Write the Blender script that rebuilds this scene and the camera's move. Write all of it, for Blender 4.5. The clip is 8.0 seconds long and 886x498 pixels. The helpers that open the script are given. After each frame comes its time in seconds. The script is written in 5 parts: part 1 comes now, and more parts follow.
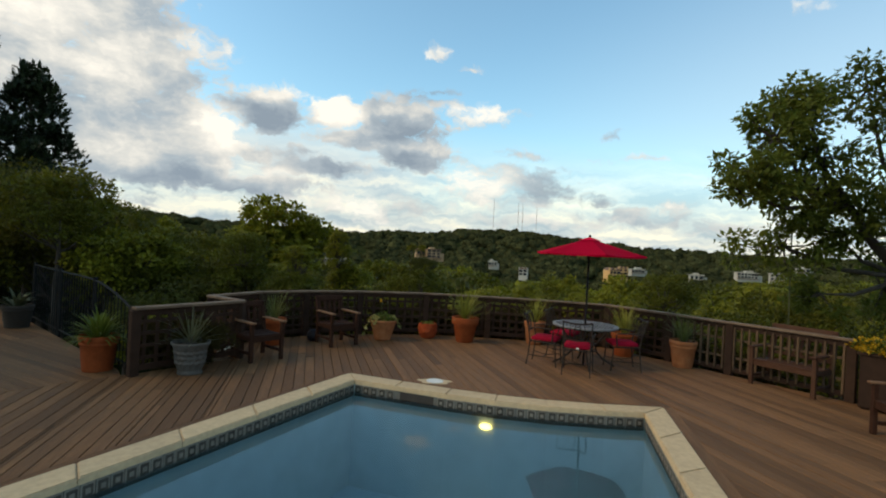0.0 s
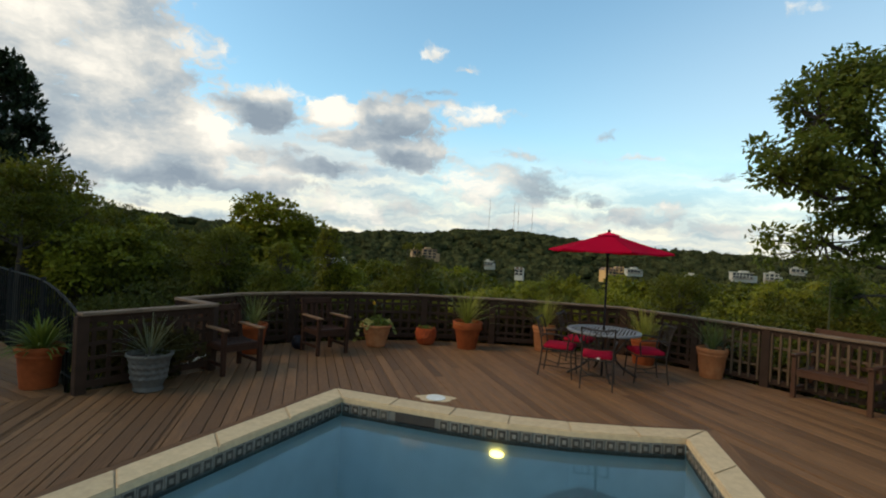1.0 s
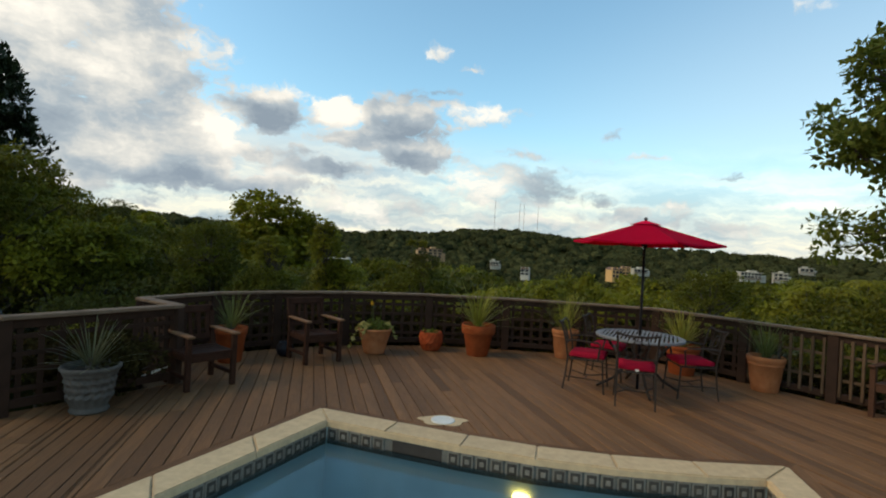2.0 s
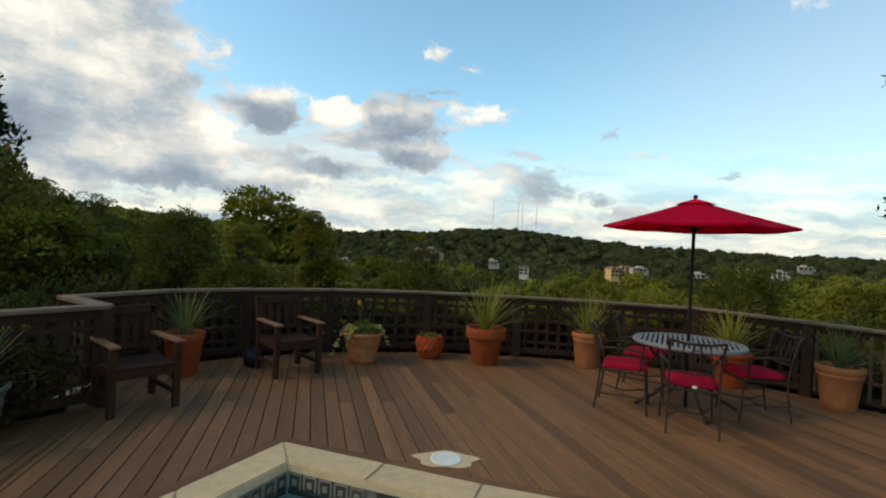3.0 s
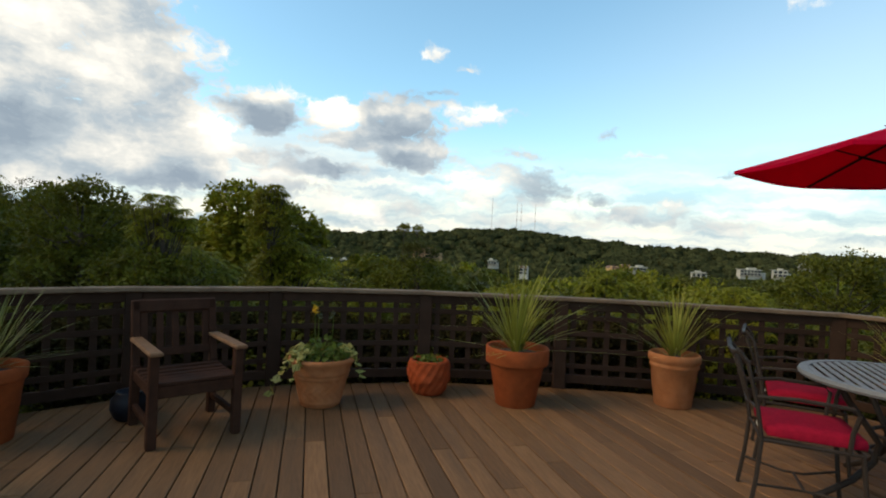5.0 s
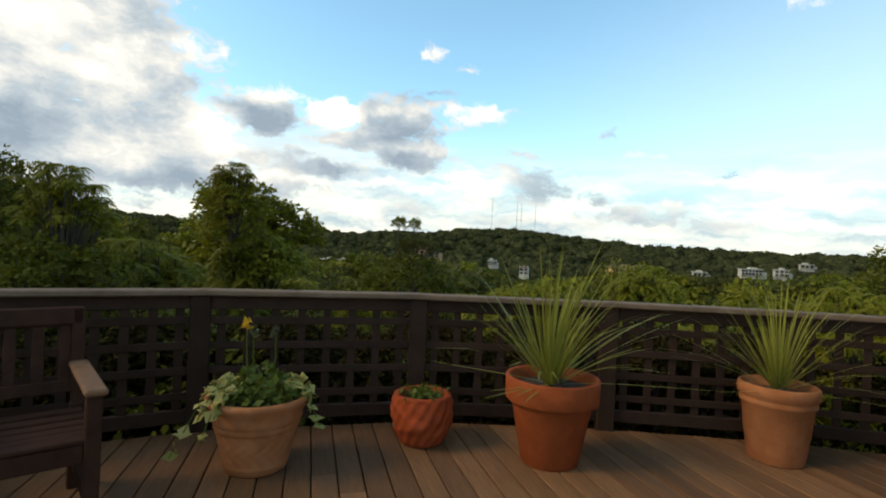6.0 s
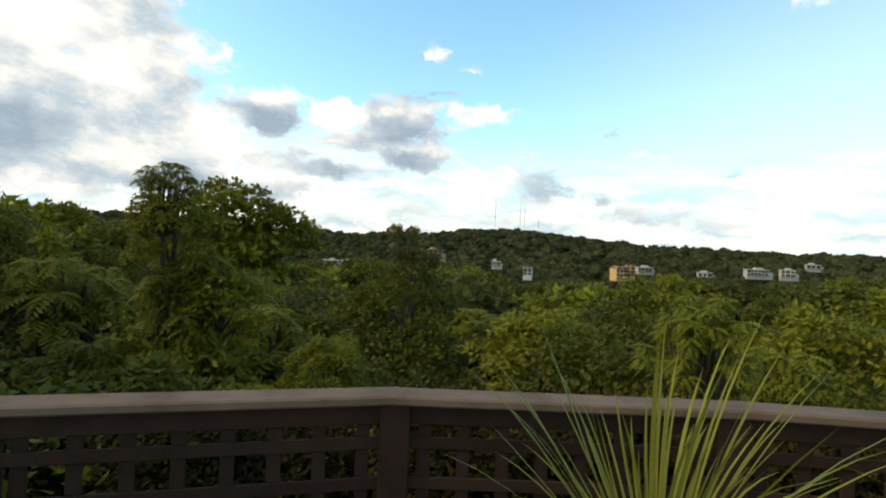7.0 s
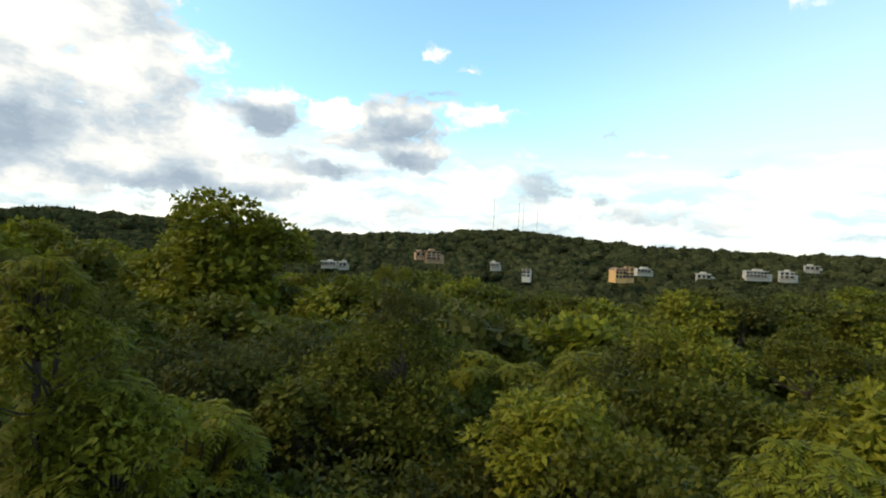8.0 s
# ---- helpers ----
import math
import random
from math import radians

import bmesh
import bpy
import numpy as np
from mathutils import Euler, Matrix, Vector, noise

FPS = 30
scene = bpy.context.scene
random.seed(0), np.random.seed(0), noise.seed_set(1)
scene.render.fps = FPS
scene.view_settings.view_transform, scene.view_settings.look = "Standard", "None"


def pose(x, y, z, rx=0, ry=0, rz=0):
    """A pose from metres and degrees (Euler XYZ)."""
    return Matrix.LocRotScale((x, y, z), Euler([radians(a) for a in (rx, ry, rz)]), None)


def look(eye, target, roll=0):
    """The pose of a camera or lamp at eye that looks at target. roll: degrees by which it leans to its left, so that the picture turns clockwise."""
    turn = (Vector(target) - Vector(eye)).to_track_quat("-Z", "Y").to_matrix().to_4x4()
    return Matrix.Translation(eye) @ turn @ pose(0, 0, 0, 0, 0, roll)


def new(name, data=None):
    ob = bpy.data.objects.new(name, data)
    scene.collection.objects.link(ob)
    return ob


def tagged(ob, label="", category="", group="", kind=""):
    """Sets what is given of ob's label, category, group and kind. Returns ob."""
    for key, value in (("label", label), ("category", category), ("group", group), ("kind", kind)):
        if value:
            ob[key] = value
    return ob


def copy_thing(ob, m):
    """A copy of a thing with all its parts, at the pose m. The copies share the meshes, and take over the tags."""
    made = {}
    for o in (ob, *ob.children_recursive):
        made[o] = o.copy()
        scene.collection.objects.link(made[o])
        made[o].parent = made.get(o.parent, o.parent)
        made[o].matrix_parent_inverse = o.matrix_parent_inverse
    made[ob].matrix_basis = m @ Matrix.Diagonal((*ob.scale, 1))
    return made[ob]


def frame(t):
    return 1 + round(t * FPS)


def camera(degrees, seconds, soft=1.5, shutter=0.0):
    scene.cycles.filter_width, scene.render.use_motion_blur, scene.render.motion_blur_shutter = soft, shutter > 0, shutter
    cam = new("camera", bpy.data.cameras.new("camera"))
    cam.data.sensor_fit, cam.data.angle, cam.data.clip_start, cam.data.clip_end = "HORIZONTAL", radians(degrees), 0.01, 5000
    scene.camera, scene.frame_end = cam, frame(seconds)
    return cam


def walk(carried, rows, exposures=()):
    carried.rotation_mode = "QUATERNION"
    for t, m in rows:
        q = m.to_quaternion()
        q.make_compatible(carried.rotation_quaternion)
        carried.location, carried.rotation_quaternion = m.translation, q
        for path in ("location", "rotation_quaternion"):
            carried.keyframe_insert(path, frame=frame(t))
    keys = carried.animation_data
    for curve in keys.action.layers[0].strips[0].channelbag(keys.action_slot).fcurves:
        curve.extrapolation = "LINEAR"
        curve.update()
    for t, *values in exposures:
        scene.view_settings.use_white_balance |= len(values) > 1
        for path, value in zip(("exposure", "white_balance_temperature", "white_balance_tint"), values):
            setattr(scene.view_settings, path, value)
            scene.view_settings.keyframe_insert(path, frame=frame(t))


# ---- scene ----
cam = camera(83.0, 8.0, soft=2.0)
PATH = [
    (0.0, (0.865, -1.010, 1.975), (0.865, 0.990, 1.974), 3.1),
    (0.5, (0.815, -0.520, 1.950), (0.833, 1.480, 1.949), 3.1),
    (1.0, (0.785, 0.020, 1.911), (0.802, 2.020, 1.911), 3.1),
    (1.5, (0.775, 0.579, 1.865), (0.769, 2.579, 1.864), 3.1),
    (3.0, (0.740, 2.540, 1.634), (0.742, 4.540, 1.632), 2.9),
    (3.5, (0.715, 3.188, 1.585), (0.721, 5.188, 1.583), 2.9),
    (4.0, (0.690, 3.846, 1.535), (0.706, 5.846, 1.532), 2.8),
    (4.5, (0.685, 4.504, 1.474), (0.694, 6.504, 1.473), 2.7),
    (6.0, (0.700, 6.670, 1.290), (0.707, 8.670, 1.290), 2.5),
    (6.5, (0.720, 7.500, 1.305), (0.722, 9.500, 1.306), 2.4),
    (7.0, (0.730, 8.280, 1.560), (0.724, 10.280, 1.561), 2.4),
    (7.5, (0.730, 9.050, 2.000), (0.724, 11.050, 2.001), 2.4),
    (8.0, (0.730, 9.800, 2.480), (0.730, 11.800, 2.482), 2.4),
]
EXPOSURES = [(0.0, 0.38), (3.0, 0.42), (4.5, 0.54), (6.0, 0.68), (7.0, 0.80), (8.0, 0.86)]
walk(cam, [(t, look(e, g, r)) for t, e, g, r in PATH], EXPOSURES)


# ---- world, sun, exposure ----
world = bpy.data.worlds.new("evening_sky")
scene.world = world
world.use_nodes = True


def build_sky():
    nt = world.node_tree
    nt.nodes.clear()
    N, L = nt.nodes.new, nt.links.new

    def feed(socket, v):
        if isinstance(v, (int, float, tuple)):
            socket.default_value = v
        else:
            L(v, socket)

    def calc(op, *args, clamp=False):
        n = N("ShaderNodeMath")
        n.operation, n.use_clamp = op, clamp
        for socket, v in zip(n.inputs, args):
            feed(socket, v)
        return n.outputs[0]

    def vec(op, *args):
        n = N("ShaderNodeVectorMath")
        n.operation = op
        for socket, v in zip(n.inputs, args):
            feed(socket, v)
        return n.outputs["Value"] if op == "LENGTH" else n.outputs[0]

    def fbm(v, scale, detail, rough=0.55, distort=0.0, out="Fac"):
        n = N("ShaderNodeTexNoise")
        n.inputs["Scale"].default_value, n.inputs["Detail"].default_value = scale, detail
        n.inputs["Roughness"].default_value, n.inputs["Distortion"].default_value = rough, distort
        L(v, n.inputs["Vector"])
        return n.outputs[out]

    def span(v, a, b, lo=0.0, hi=1.0, smooth=True):
        n = N("ShaderNodeMapRange")
        n.interpolation_type = "SMOOTHSTEP" if smooth else "LINEAR"
        for key, value in (("From Min", a), ("From Max", b), ("To Min", lo), ("To Max", hi)):
            n.inputs[key].default_value = value
        L(v, n.inputs["Value"])
        return n.outputs[0]

    def ramp(v, *stops):
        n = N("ShaderNodeValToRGB")
        e = n.color_ramp.elements
        e[0].position, e[0].color = stops[0][0], (*stops[0][1], 1)
        e[1].position, e[1].color = stops[-1][0], (*stops[-1][1], 1)
        for at, colour in stops[1:-1]:
            e.new(at).color = (*colour, 1)
        L(v, n.inputs["Fac"])
        return n.outputs["Color"]

    def far_from(v, az, el, ra, re):
        """0 in the middle of an oval, 1 on its edge."""
        return vec("LENGTH", vec("MULTIPLY", vec("SUBTRACT", v, (az, el, 0)), (1 / ra, 1 / re, 0)))

    # azimuth and height in degrees
    sep = N("ShaderNodeSeparateXYZ")
    L(N("ShaderNodeTexCoord").outputs["Generated"], sep.inputs[0])
    x, y, z = sep.outputs
    comb = N("ShaderNodeCombineXYZ")
    el = calc("MULTIPLY", calc("ARCSINE", z), 57.3)
    L(calc("MULTIPLY", calc("ARCTAN2", x, y), 57.3), comb.inputs[0]), L(el, comb.inputs[1])
    at = comb.outputs[0]
    coarse = vec("MULTIPLY_ADD", fbm(at, 0.16, 3, out="Color"), (5.0, 2.6, 0), (-2.5, -1.3, 0))
    curl = vec("MULTIPLY_ADD", fbm(at, 0.7, 5, 0.6, out="Color"), (2.2, 1.3, 0), (-1.1, -0.65, 0))
    bent = vec("ADD", at, vec("ADD", coarse, curl))
    # cover: ovals worn away by billows, and thinner wisps
    def ovals_field(ovals, grow=1.0):
        field = None
        for az, h, ra, re, top in ovals:
            v = calc("MULTIPLY_ADD", far_from(bent, az, h, ra * grow, re * grow), -top, top)
            v = calc("MINIMUM", calc("MAXIMUM", v, 0.0), 1.0)
            field = v if field is None else calc("MAXIMUM", field, v)
        return field

    flat = vec("MULTIPLY", bent, (1.0, 1.7, 1.0))
    billow = fbm(flat, 0.34, 10, 0.62)
    bank, wisp = ovals_field(BANKS + BEHIND), ovals_field(WISPS, 1.5)
    thick = calc("MULTIPLY_ADD", billow, 2.2, calc("ADD", bank, -1.40))
    thick = calc("MULTIPLY", thick, calc("MULTIPLY", bank, 4.0, clamp=True))
    thin = calc("MULTIPLY_ADD", billow, 2.6, calc("ADD", wisp, -1.75))
    thin = calc("MULTIPLY", thin, calc("MULTIPLY", wisp, 2.5, clamp=True))
    cover = calc("MAXIMUM", span(thick, 0.0, 0.48), span(thin, 0.0, 0.75, 0.0, 0.88))
    # tone: shaded undersides, sunlit tops, soft inner folds
    tone = calc("MULTIPLY_ADD", fbm(vec("MULTIPLY", at, (0.8, 1.5, 1.0)), 0.115, 5, 0.5, 0.0), 2.4, -0.86)
    tone = calc("MULTIPLY_ADD", billow, 0.95, calc("ADD", tone, -0.39))
    half = vec("ADD", at, vec("MULTIPLY", vec("ADD", coarse, curl), (0.8, 0.8, 0)))
    for ovals, sign in ((UNDERSIDES, -0.44), (SUNLIT, 0.62)):
        for az, h, ra, re, weight in ovals:
            v = span(far_from(half, az, h, ra * 1.4, re * 1.4), 1.0, 0.0)
            tone = calc("MULTIPLY_ADD", v, weight * sign, tone)
    rim = span(thick, 0.0, 0.6, 0.16, 0.0)
    tone = calc("ADD", tone, rim, clamp=True)
    cloud = N("ShaderNodeBackground")
    cloud.inputs["Strength"].default_value = CLOUD_STRENGTH
    L(ramp(tone, (0.0, (0.27, 0.33, 0.39)), (0.34, (0.41, 0.47, 0.51)), (0.62, (0.67, 0.67, 0.63)), (1.0, (1.02, 0.96, 0.84))), cloud.inputs["Color"])

    sky = N("ShaderNodeTexSky")
    sky.sky_type, sky.sun_disc = "NISHITA", False
    sky.sun_elevation, sky.sun_rotation = radians(SUN_HEIGHT), radians(SUN_TURN)
    sky.air_density, sky.dust_density, sky.ozone_density = 1.0, 1.0, 1.5
    blue, tint = N("ShaderNodeBackground"), N("ShaderNodeMix")
    blue.inputs["Strength"].default_value = SKY_STRENGTH
    tint.data_type, tint.blend_type = "RGBA", "MULTIPLY"
    tint.inputs["Factor"].default_value, tint.inputs["B"].default_value = 1.0, (1.0, 1.22, 1.08, 1)
    L(sky.outputs[0], tint.inputs["A"]), L(tint.outputs["Result"], blue.inputs["Color"])
    # pale bank of haze and thin streaks that thickens towards the horizon, and a thin veil beside it
    veil = calc("MULTIPLY", span(far_from(at, 44, 10, 44, 26), 1.0, 0.0), 0.42)
    low = calc("MAXIMUM", span(el, 15.0, 1.5, 0.0, 0.92), calc("MAXIMUM", veil, span(far_from(at, -20, 6, 34, 9), 1.0, 0.35, 0.0, 0.85)))
    streak = fbm(vec("MULTIPLY", bent, (0.16, 0.9, 1.0)), 0.62, 7, 0.58)
    streak = calc("MULTIPLY_ADD", calc("SUBTRACT", streak, 0.485), span(el, 13.0, 6.0), 0.485)
    pale = N("ShaderNodeBackground")
    pale.inputs["Strength"].default_value = CLOUD_STRENGTH
    L(ramp(streak, (0.37, (0.40, 0.48, 0.55)), (0.49, (0.66, 0.69, 0.67)), (0.62, (1.0, 0.92, 0.74))), pale.inputs["Color"])
    m1, m2 = N("ShaderNodeMixShader"), N("ShaderNodeMixShader")
    L(low, m1.inputs[0]), L(blue.outputs[0], m1.inputs[1]), L(pale.outputs[0], m1.inputs[2])
    L(cover, m2.inputs[0]), L(m1.outputs[0], m2.inputs[1]), L(cloud.outputs[0], m2.inputs[2])
    L(m2.outputs[0], N("ShaderNodeOutputWorld").inputs["Surface"])


SUN_HEIGHT, SUN_TURN = 36.0, -104.0
SKY_STRENGTH, CLOUD_STRENGTH = 0.162, 0.83
# clouds as azimuth, height, half width, half height (degrees) and weight
BANKS = [
    (-39.7, 15.2, 18.4, 14.84, 2.2), (-31.4, 10.0, 11.3, 8.44, 1.8), (-27.3, 6.7, 6.1, 2.82, 1.5), (-39.4, 6.6, 12.9, 4.4, 1.8), (-20.0, 13.8, 6.8, 3.52, 1.7), (-12.9, 14.2, 4.9, 2.94, 1.5),
    (-6.0, 13.9, 8.2, 4.22, 1.6), (-3.9, 10.3, 7.0, 3.11, 1.6), (-9.7, 11.8, 7.5, 2.43, 1.3), (-20.9, 9.3, 10.6, 1.64, 1.2), (-14.4, 8.0, 10.2, 1.83, 1.1), (-20.8, 5.9, 10.6, 2.02, 1.3),
]
WISPS = [
    (1.7, 15.2, 7.4, 1.44, 1.5), (7.0, 7.3, 7.9, 2.65, 1.9), (16.5, 6.1, 2.5, 0.86, 1.6), (9.0, 11.1, 6.0, 0.98, 1.0), (21.0, 10.4, 6.7, 0.59, 0.9), (18.0, 12.7, 1.8, 0.76, 1.1),
    (29.5, 8.6, 2.4, 0.55, 1.0), (-1.0, 17.5, 4.5, 0.76, 1.0), (-1.9, 21.4, 1.7, 1.01, 1.4), (2.0, 19.8, 1.3, 0.46, 1.0), (-25.3, 19.2, 1.9, 1.34, 1.6), (-10.5, 4.2, 15.8, 1.89, 1.2),
    (22.4, 4.4, 8.3, 1.55, 1.3), (29.8, 3.6, 5.4, 1.12, 1.2), (35.3, 22.9, 3.0, 0.63, 0.8), (10.6, 3.7, 12.3, 1.14, 1.1),
]
UNDERSIDES = [
    (-40.2, 8.2, 7.9, 2.88, 0.42), (-29.0, 11.2, 3.7, 2.7, 0.45), (-30.2, 5.8, 4.3, 1.87, 0.55), (-36.5, 5.5, 3.7, 1.12, 0.45), (-20.0, 13.1, 5.7, 2.4, 0.58), (-17.2, 14.9, 2.4, 1.72, 0.4),
    (-7.3, 15.3, 5.1, 1.78, 0.55), (-5.9, 12.4, 7.6, 1.83, 0.4), (-3.2, 9.9, 6.7, 1.62, 0.7), (11.1, 7.0, 3.7, 2.0, 0.65), (9.2, 6.1, 5.6, 0.88, 0.4), (16.5, 6.1, 3.6, 1.59, 0.9),
    (-1.0, 17.5, 5.8, 1.17, 0.9), (18.0, 12.7, 2.9, 1.29, 0.9), (29.5, 8.6, 3.4, 0.99, 0.8), (-20.7, 5.1, 5.1, 0.72, 0.5), (-8.6, 3.1, 10.0, 0.57, 0.6),
]
SUNLIT = [
    (-39.8, 17.4, 10.0, 5.78, 0.6), (-34.4, 15.6, 2.6, 2.93, 0.35), (-26.3, 18.4, 3.1, 1.86, 0.7), (-24.6, 11.8, 2.9, 1.9, 0.85), (-20.7, 15.5, 4.2, 1.34, 0.9), (-12.9, 14.8, 3.7, 2.64, 0.9),
    (-3.5, 15.3, 5.8, 0.96, 0.5), (4.3, 15.2, 4.5, 1.32, 0.6), (3.4, 7.7, 5.1, 1.9, 0.6), (-31.7, 7.0, 3.7, 1.18, 0.45), (-8.9, 8.9, 2.5, 1.62, 0.5), (-4.5, 11.2, 4.5, 0.87, 0.45),
    (-9.3, 4.8, 2.1, 2.02, 0.6), (-20.8, 7.1, 7.8, 0.95, 0.4),
]
BEHIND = [(-100, 40, 60, 34, 1.4), (110, 30, 45, 16, 1.2), (180, 40, 60, 24, 1.2)]
build_sky()
sun_lamp = bpy.data.lights.new("sun", "SUN")
sun_lamp.energy, sun_lamp.angle, sun_lamp.color = 1.35, radians(22), (1.0, 0.78, 0.50)
sun = new("sun", sun_lamp)
sun.matrix_world = look((-22.9, -5.7, 17.1), (0, 0, 0))


# ---- materials ----
def material(name, colour, rough=0.6, metal=0.0, vary=0.25, scale=8.0, bump=0.15, stain=0.0, stain_colour=(0.03, 0.025, 0.02), stain_scale=1.5,
             stretch=(1, 1, 1), piece=0.0, specular=0.4, detail=6, translucent=0.0):
    """A surface with fine grain, larger stains and relief. piece: spread of brightness between pieces."""
    m = bpy.data.materials.new(name)
    m.use_nodes = True
    nt = m.node_tree
    b = nt.nodes["Principled BSDF"]
    N, L = nt.nodes.new, nt.links.new
    co = N("ShaderNodeTexCoord")
    mp = N("ShaderNodeMapping")
    mp.inputs["Scale"].default_value = stretch
    L(co.outputs["Object"], mp.inputs["Vector"])
    vec = mp.outputs[0]
    info = N("ShaderNodeObjectInfo")
    if piece:
        sh = N("ShaderNodeVectorMath")
        sh.operation = "MULTIPLY_ADD"
        sh.inputs[1].default_value = (1, 1, 1)
        sc = N("ShaderNodeMath")
        sc.operation = "MULTIPLY"
        sc.inputs[1].default_value = 37.0
        L(info.outputs["Random"], sc.inputs[0])
        L(vec, sh.inputs[0]), L(sc.outputs[0], sh.inputs[2])
        vec = sh.outputs[0]
    fine = N("ShaderNodeTexNoise")
    fine.inputs["Scale"].default_value, fine.inputs["Detail"].default_value, fine.inputs["Roughness"].default_value = scale, detail, 0.65
    L(vec, fine.inputs["Vector"])
    hsv = N("ShaderNodeHueSaturation")
    hsv.inputs["Color"].default_value = (*colour, 1)
    mr = N("ShaderNodeMapRange")
    mr.inputs["From Min"].default_value, mr.inputs["From Max"].default_value = 0.25, 0.75
    mr.inputs["To Min"].default_value, mr.inputs["To Max"].default_value = 1 - vary, 1 + vary
    L(fine.outputs["Fac"], mr.inputs["Value"])
    val = mr.outputs[0]
    if piece:
        pr = N("ShaderNodeMapRange")
        pr.inputs["To Min"].default_value, pr.inputs["To Max"].default_value = 1 - piece, 1 + piece
        L(info.outputs["Random"], pr.inputs["Value"])
        mu = N("ShaderNodeMath")
        mu.operation = "MULTIPLY"
        L(val, mu.inputs[0]), L(pr.outputs[0], mu.inputs[1])
        val = mu.outputs[0]
    L(val, hsv.inputs["Value"])
    colour_out = hsv.outputs[0]
    if stain:
        big = N("ShaderNodeTexNoise")
        big.inputs["Scale"].default_value, big.inputs["Detail"].default_value = stain_scale, 4
        L(vec, big.inputs["Vector"])
        r = N("ShaderNodeMapRange")
        r.inputs["From Min"].default_value, r.inputs["From Max"].default_value, r.inputs["To Max"].default_value = 0.45, 0.75, stain
        L(big.outputs["Fac"], r.inputs["Value"])
        mix = N("ShaderNodeMix")
        mix.data_type = "RGBA"
        mix.inputs["B"].default_value = (*stain_colour, 1)
        L(r.outputs[0], mix.inputs["Factor"]), L(colour_out, mix.inputs["A"])
        colour_out = mix.outputs["Result"]
    L(colour_out, b.inputs["Base Color"])
    b.inputs["Roughness"].default_value, b.inputs["Metallic"].default_value = rough, metal
    b.inputs["Specular IOR Level"].default_value = specular
    if bump:
        bp = N("ShaderNodeBump")
        bp.inputs["Strength"].default_value, bp.inputs["Distance"].default_value = bump, 0.01
        L(fine.outputs["Fac"], bp.inputs["Height"]), L(bp.outputs[0], b.inputs["Normal"])
    return m


def leaf_material(name, dark, light, hue=0.014, gloss=0.45, thin=0.35, patch=0.35):
    """Leaves: each leaf its own tone, clumps of shared tone, light shining through."""
    m = bpy.data.materials.new(name)
    m.use_nodes = True
    nt = m.node_tree
    b = nt.nodes["Principled BSDF"]
    N, L = nt.nodes.new, nt.links.new
    geo = N("ShaderNodeNewGeometry")
    info = N("ShaderNodeObjectInfo")
    co = N("ShaderNodeTexCoord")
    noi = N("ShaderNodeTexNoise")
    noi.inputs["Scale"].default_value, noi.inputs["Detail"].default_value = patch, 3
    L(geo.outputs["Position"], noi.inputs["Vector"])
    a = N("ShaderNodeMath")
    a.operation = "MULTIPLY_ADD"
    a.inputs[1].default_value = 0.45
    L(geo.outputs["Random Per Island"], a.inputs[0])
    r = N("ShaderNodeMapRange")
    r.inputs["From Min"].default_value, r.inputs["From Max"].default_value, r.inputs["To Max"].default_value = 0.3, 0.7, 0.6
    L(noi.outputs["Fac"], r.inputs["Value"]), L(r.outputs[0], a.inputs[2])
    mix = N("ShaderNodeMix")
    mix.data_type = "RGBA"
    mix.inputs["A"].default_value, mix.inputs["B"].default_value = (*dark, 1), (*light, 1)
    L(a.outputs[0], mix.inputs["Factor"])
    hsv = N("ShaderNodeHueSaturation")
    hr = N("ShaderNodeMapRange")
    hr.inputs["To Min"].default_value, hr.inputs["To Max"].default_value = 0.5 - hue, 0.5 + hue * 0.2
    L(info.outputs["Random"], hr.inputs["Value"]), L(hr.outputs[0], hsv.inputs["Hue"])
    L(mix.outputs["Result"], hsv.inputs["Color"])
    L(hsv.outputs[0], b.inputs["Base Color"])
    b.inputs["Roughness"].default_value, b.inputs["Specular IOR Level"].default_value = gloss, 0.15 if gloss < 0.9 else 0.0
    tr = N("ShaderNodeBsdfTranslucent")
    L(hsv.outputs[0], tr.inputs["Color"])
    ms = N("ShaderNodeMixShader")
    ms.inputs[0].default_value = thin
    L(b.outputs[0], ms.inputs[1]), L(tr.outputs[0], ms.inputs[2])
    L(ms.outputs[0], nt.nodes["Material Output"].inputs["Surface"])
    return m


M_DECK = material("weathered_deck_board", (0.158, 0.076, 0.032), 0.66, vary=0.3, scale=9, bump=0.35, stain=0.55, stain_colour=(0.085, 0.048, 0.026),
                  stain_scale=1.1, stretch=(7, 0.6, 7), piece=0.30, specular=0.15)
M_JOIST = material("dark_joist", (0.035, 0.028, 0.022), 0.8)
M_RAIL = material("brown_rail_wood", (0.034, 0.018, 0.0115), 0.75, vary=0.3, scale=6, bump=0.3, piece=0.15, specular=0.1)
# lighter copy of the rail wood: the balusters' lit look is in the colour
M_BALUSTER = material("lit_baluster_wood", (0.085, 0.052, 0.03), 0.75, vary=0.3, scale=6, bump=0.3, piece=0.25, specular=0.1)
M_CAP = material("weathered_cap_rail", (0.125, 0.08, 0.05), 0.7, specular=0.15, vary=0.35, scale=7, bump=0.3, stain=0.6, stain_colour=(0.22, 0.15, 0.1), stain_scale=3)
M_COPING = material("pale_limestone_coping", (0.52, 0.375, 0.215), 0.75, specular=0.2, vary=0.16, scale=14, bump=0.25, stain=0.25, stain_colour=(0.34, 0.26, 0.16), stain_scale=2.2, piece=0.06)
M_PLASTER = material("pool_plaster", (0.52, 0.60, 0.56), 0.6, vary=0.1, scale=3, bump=0.1)
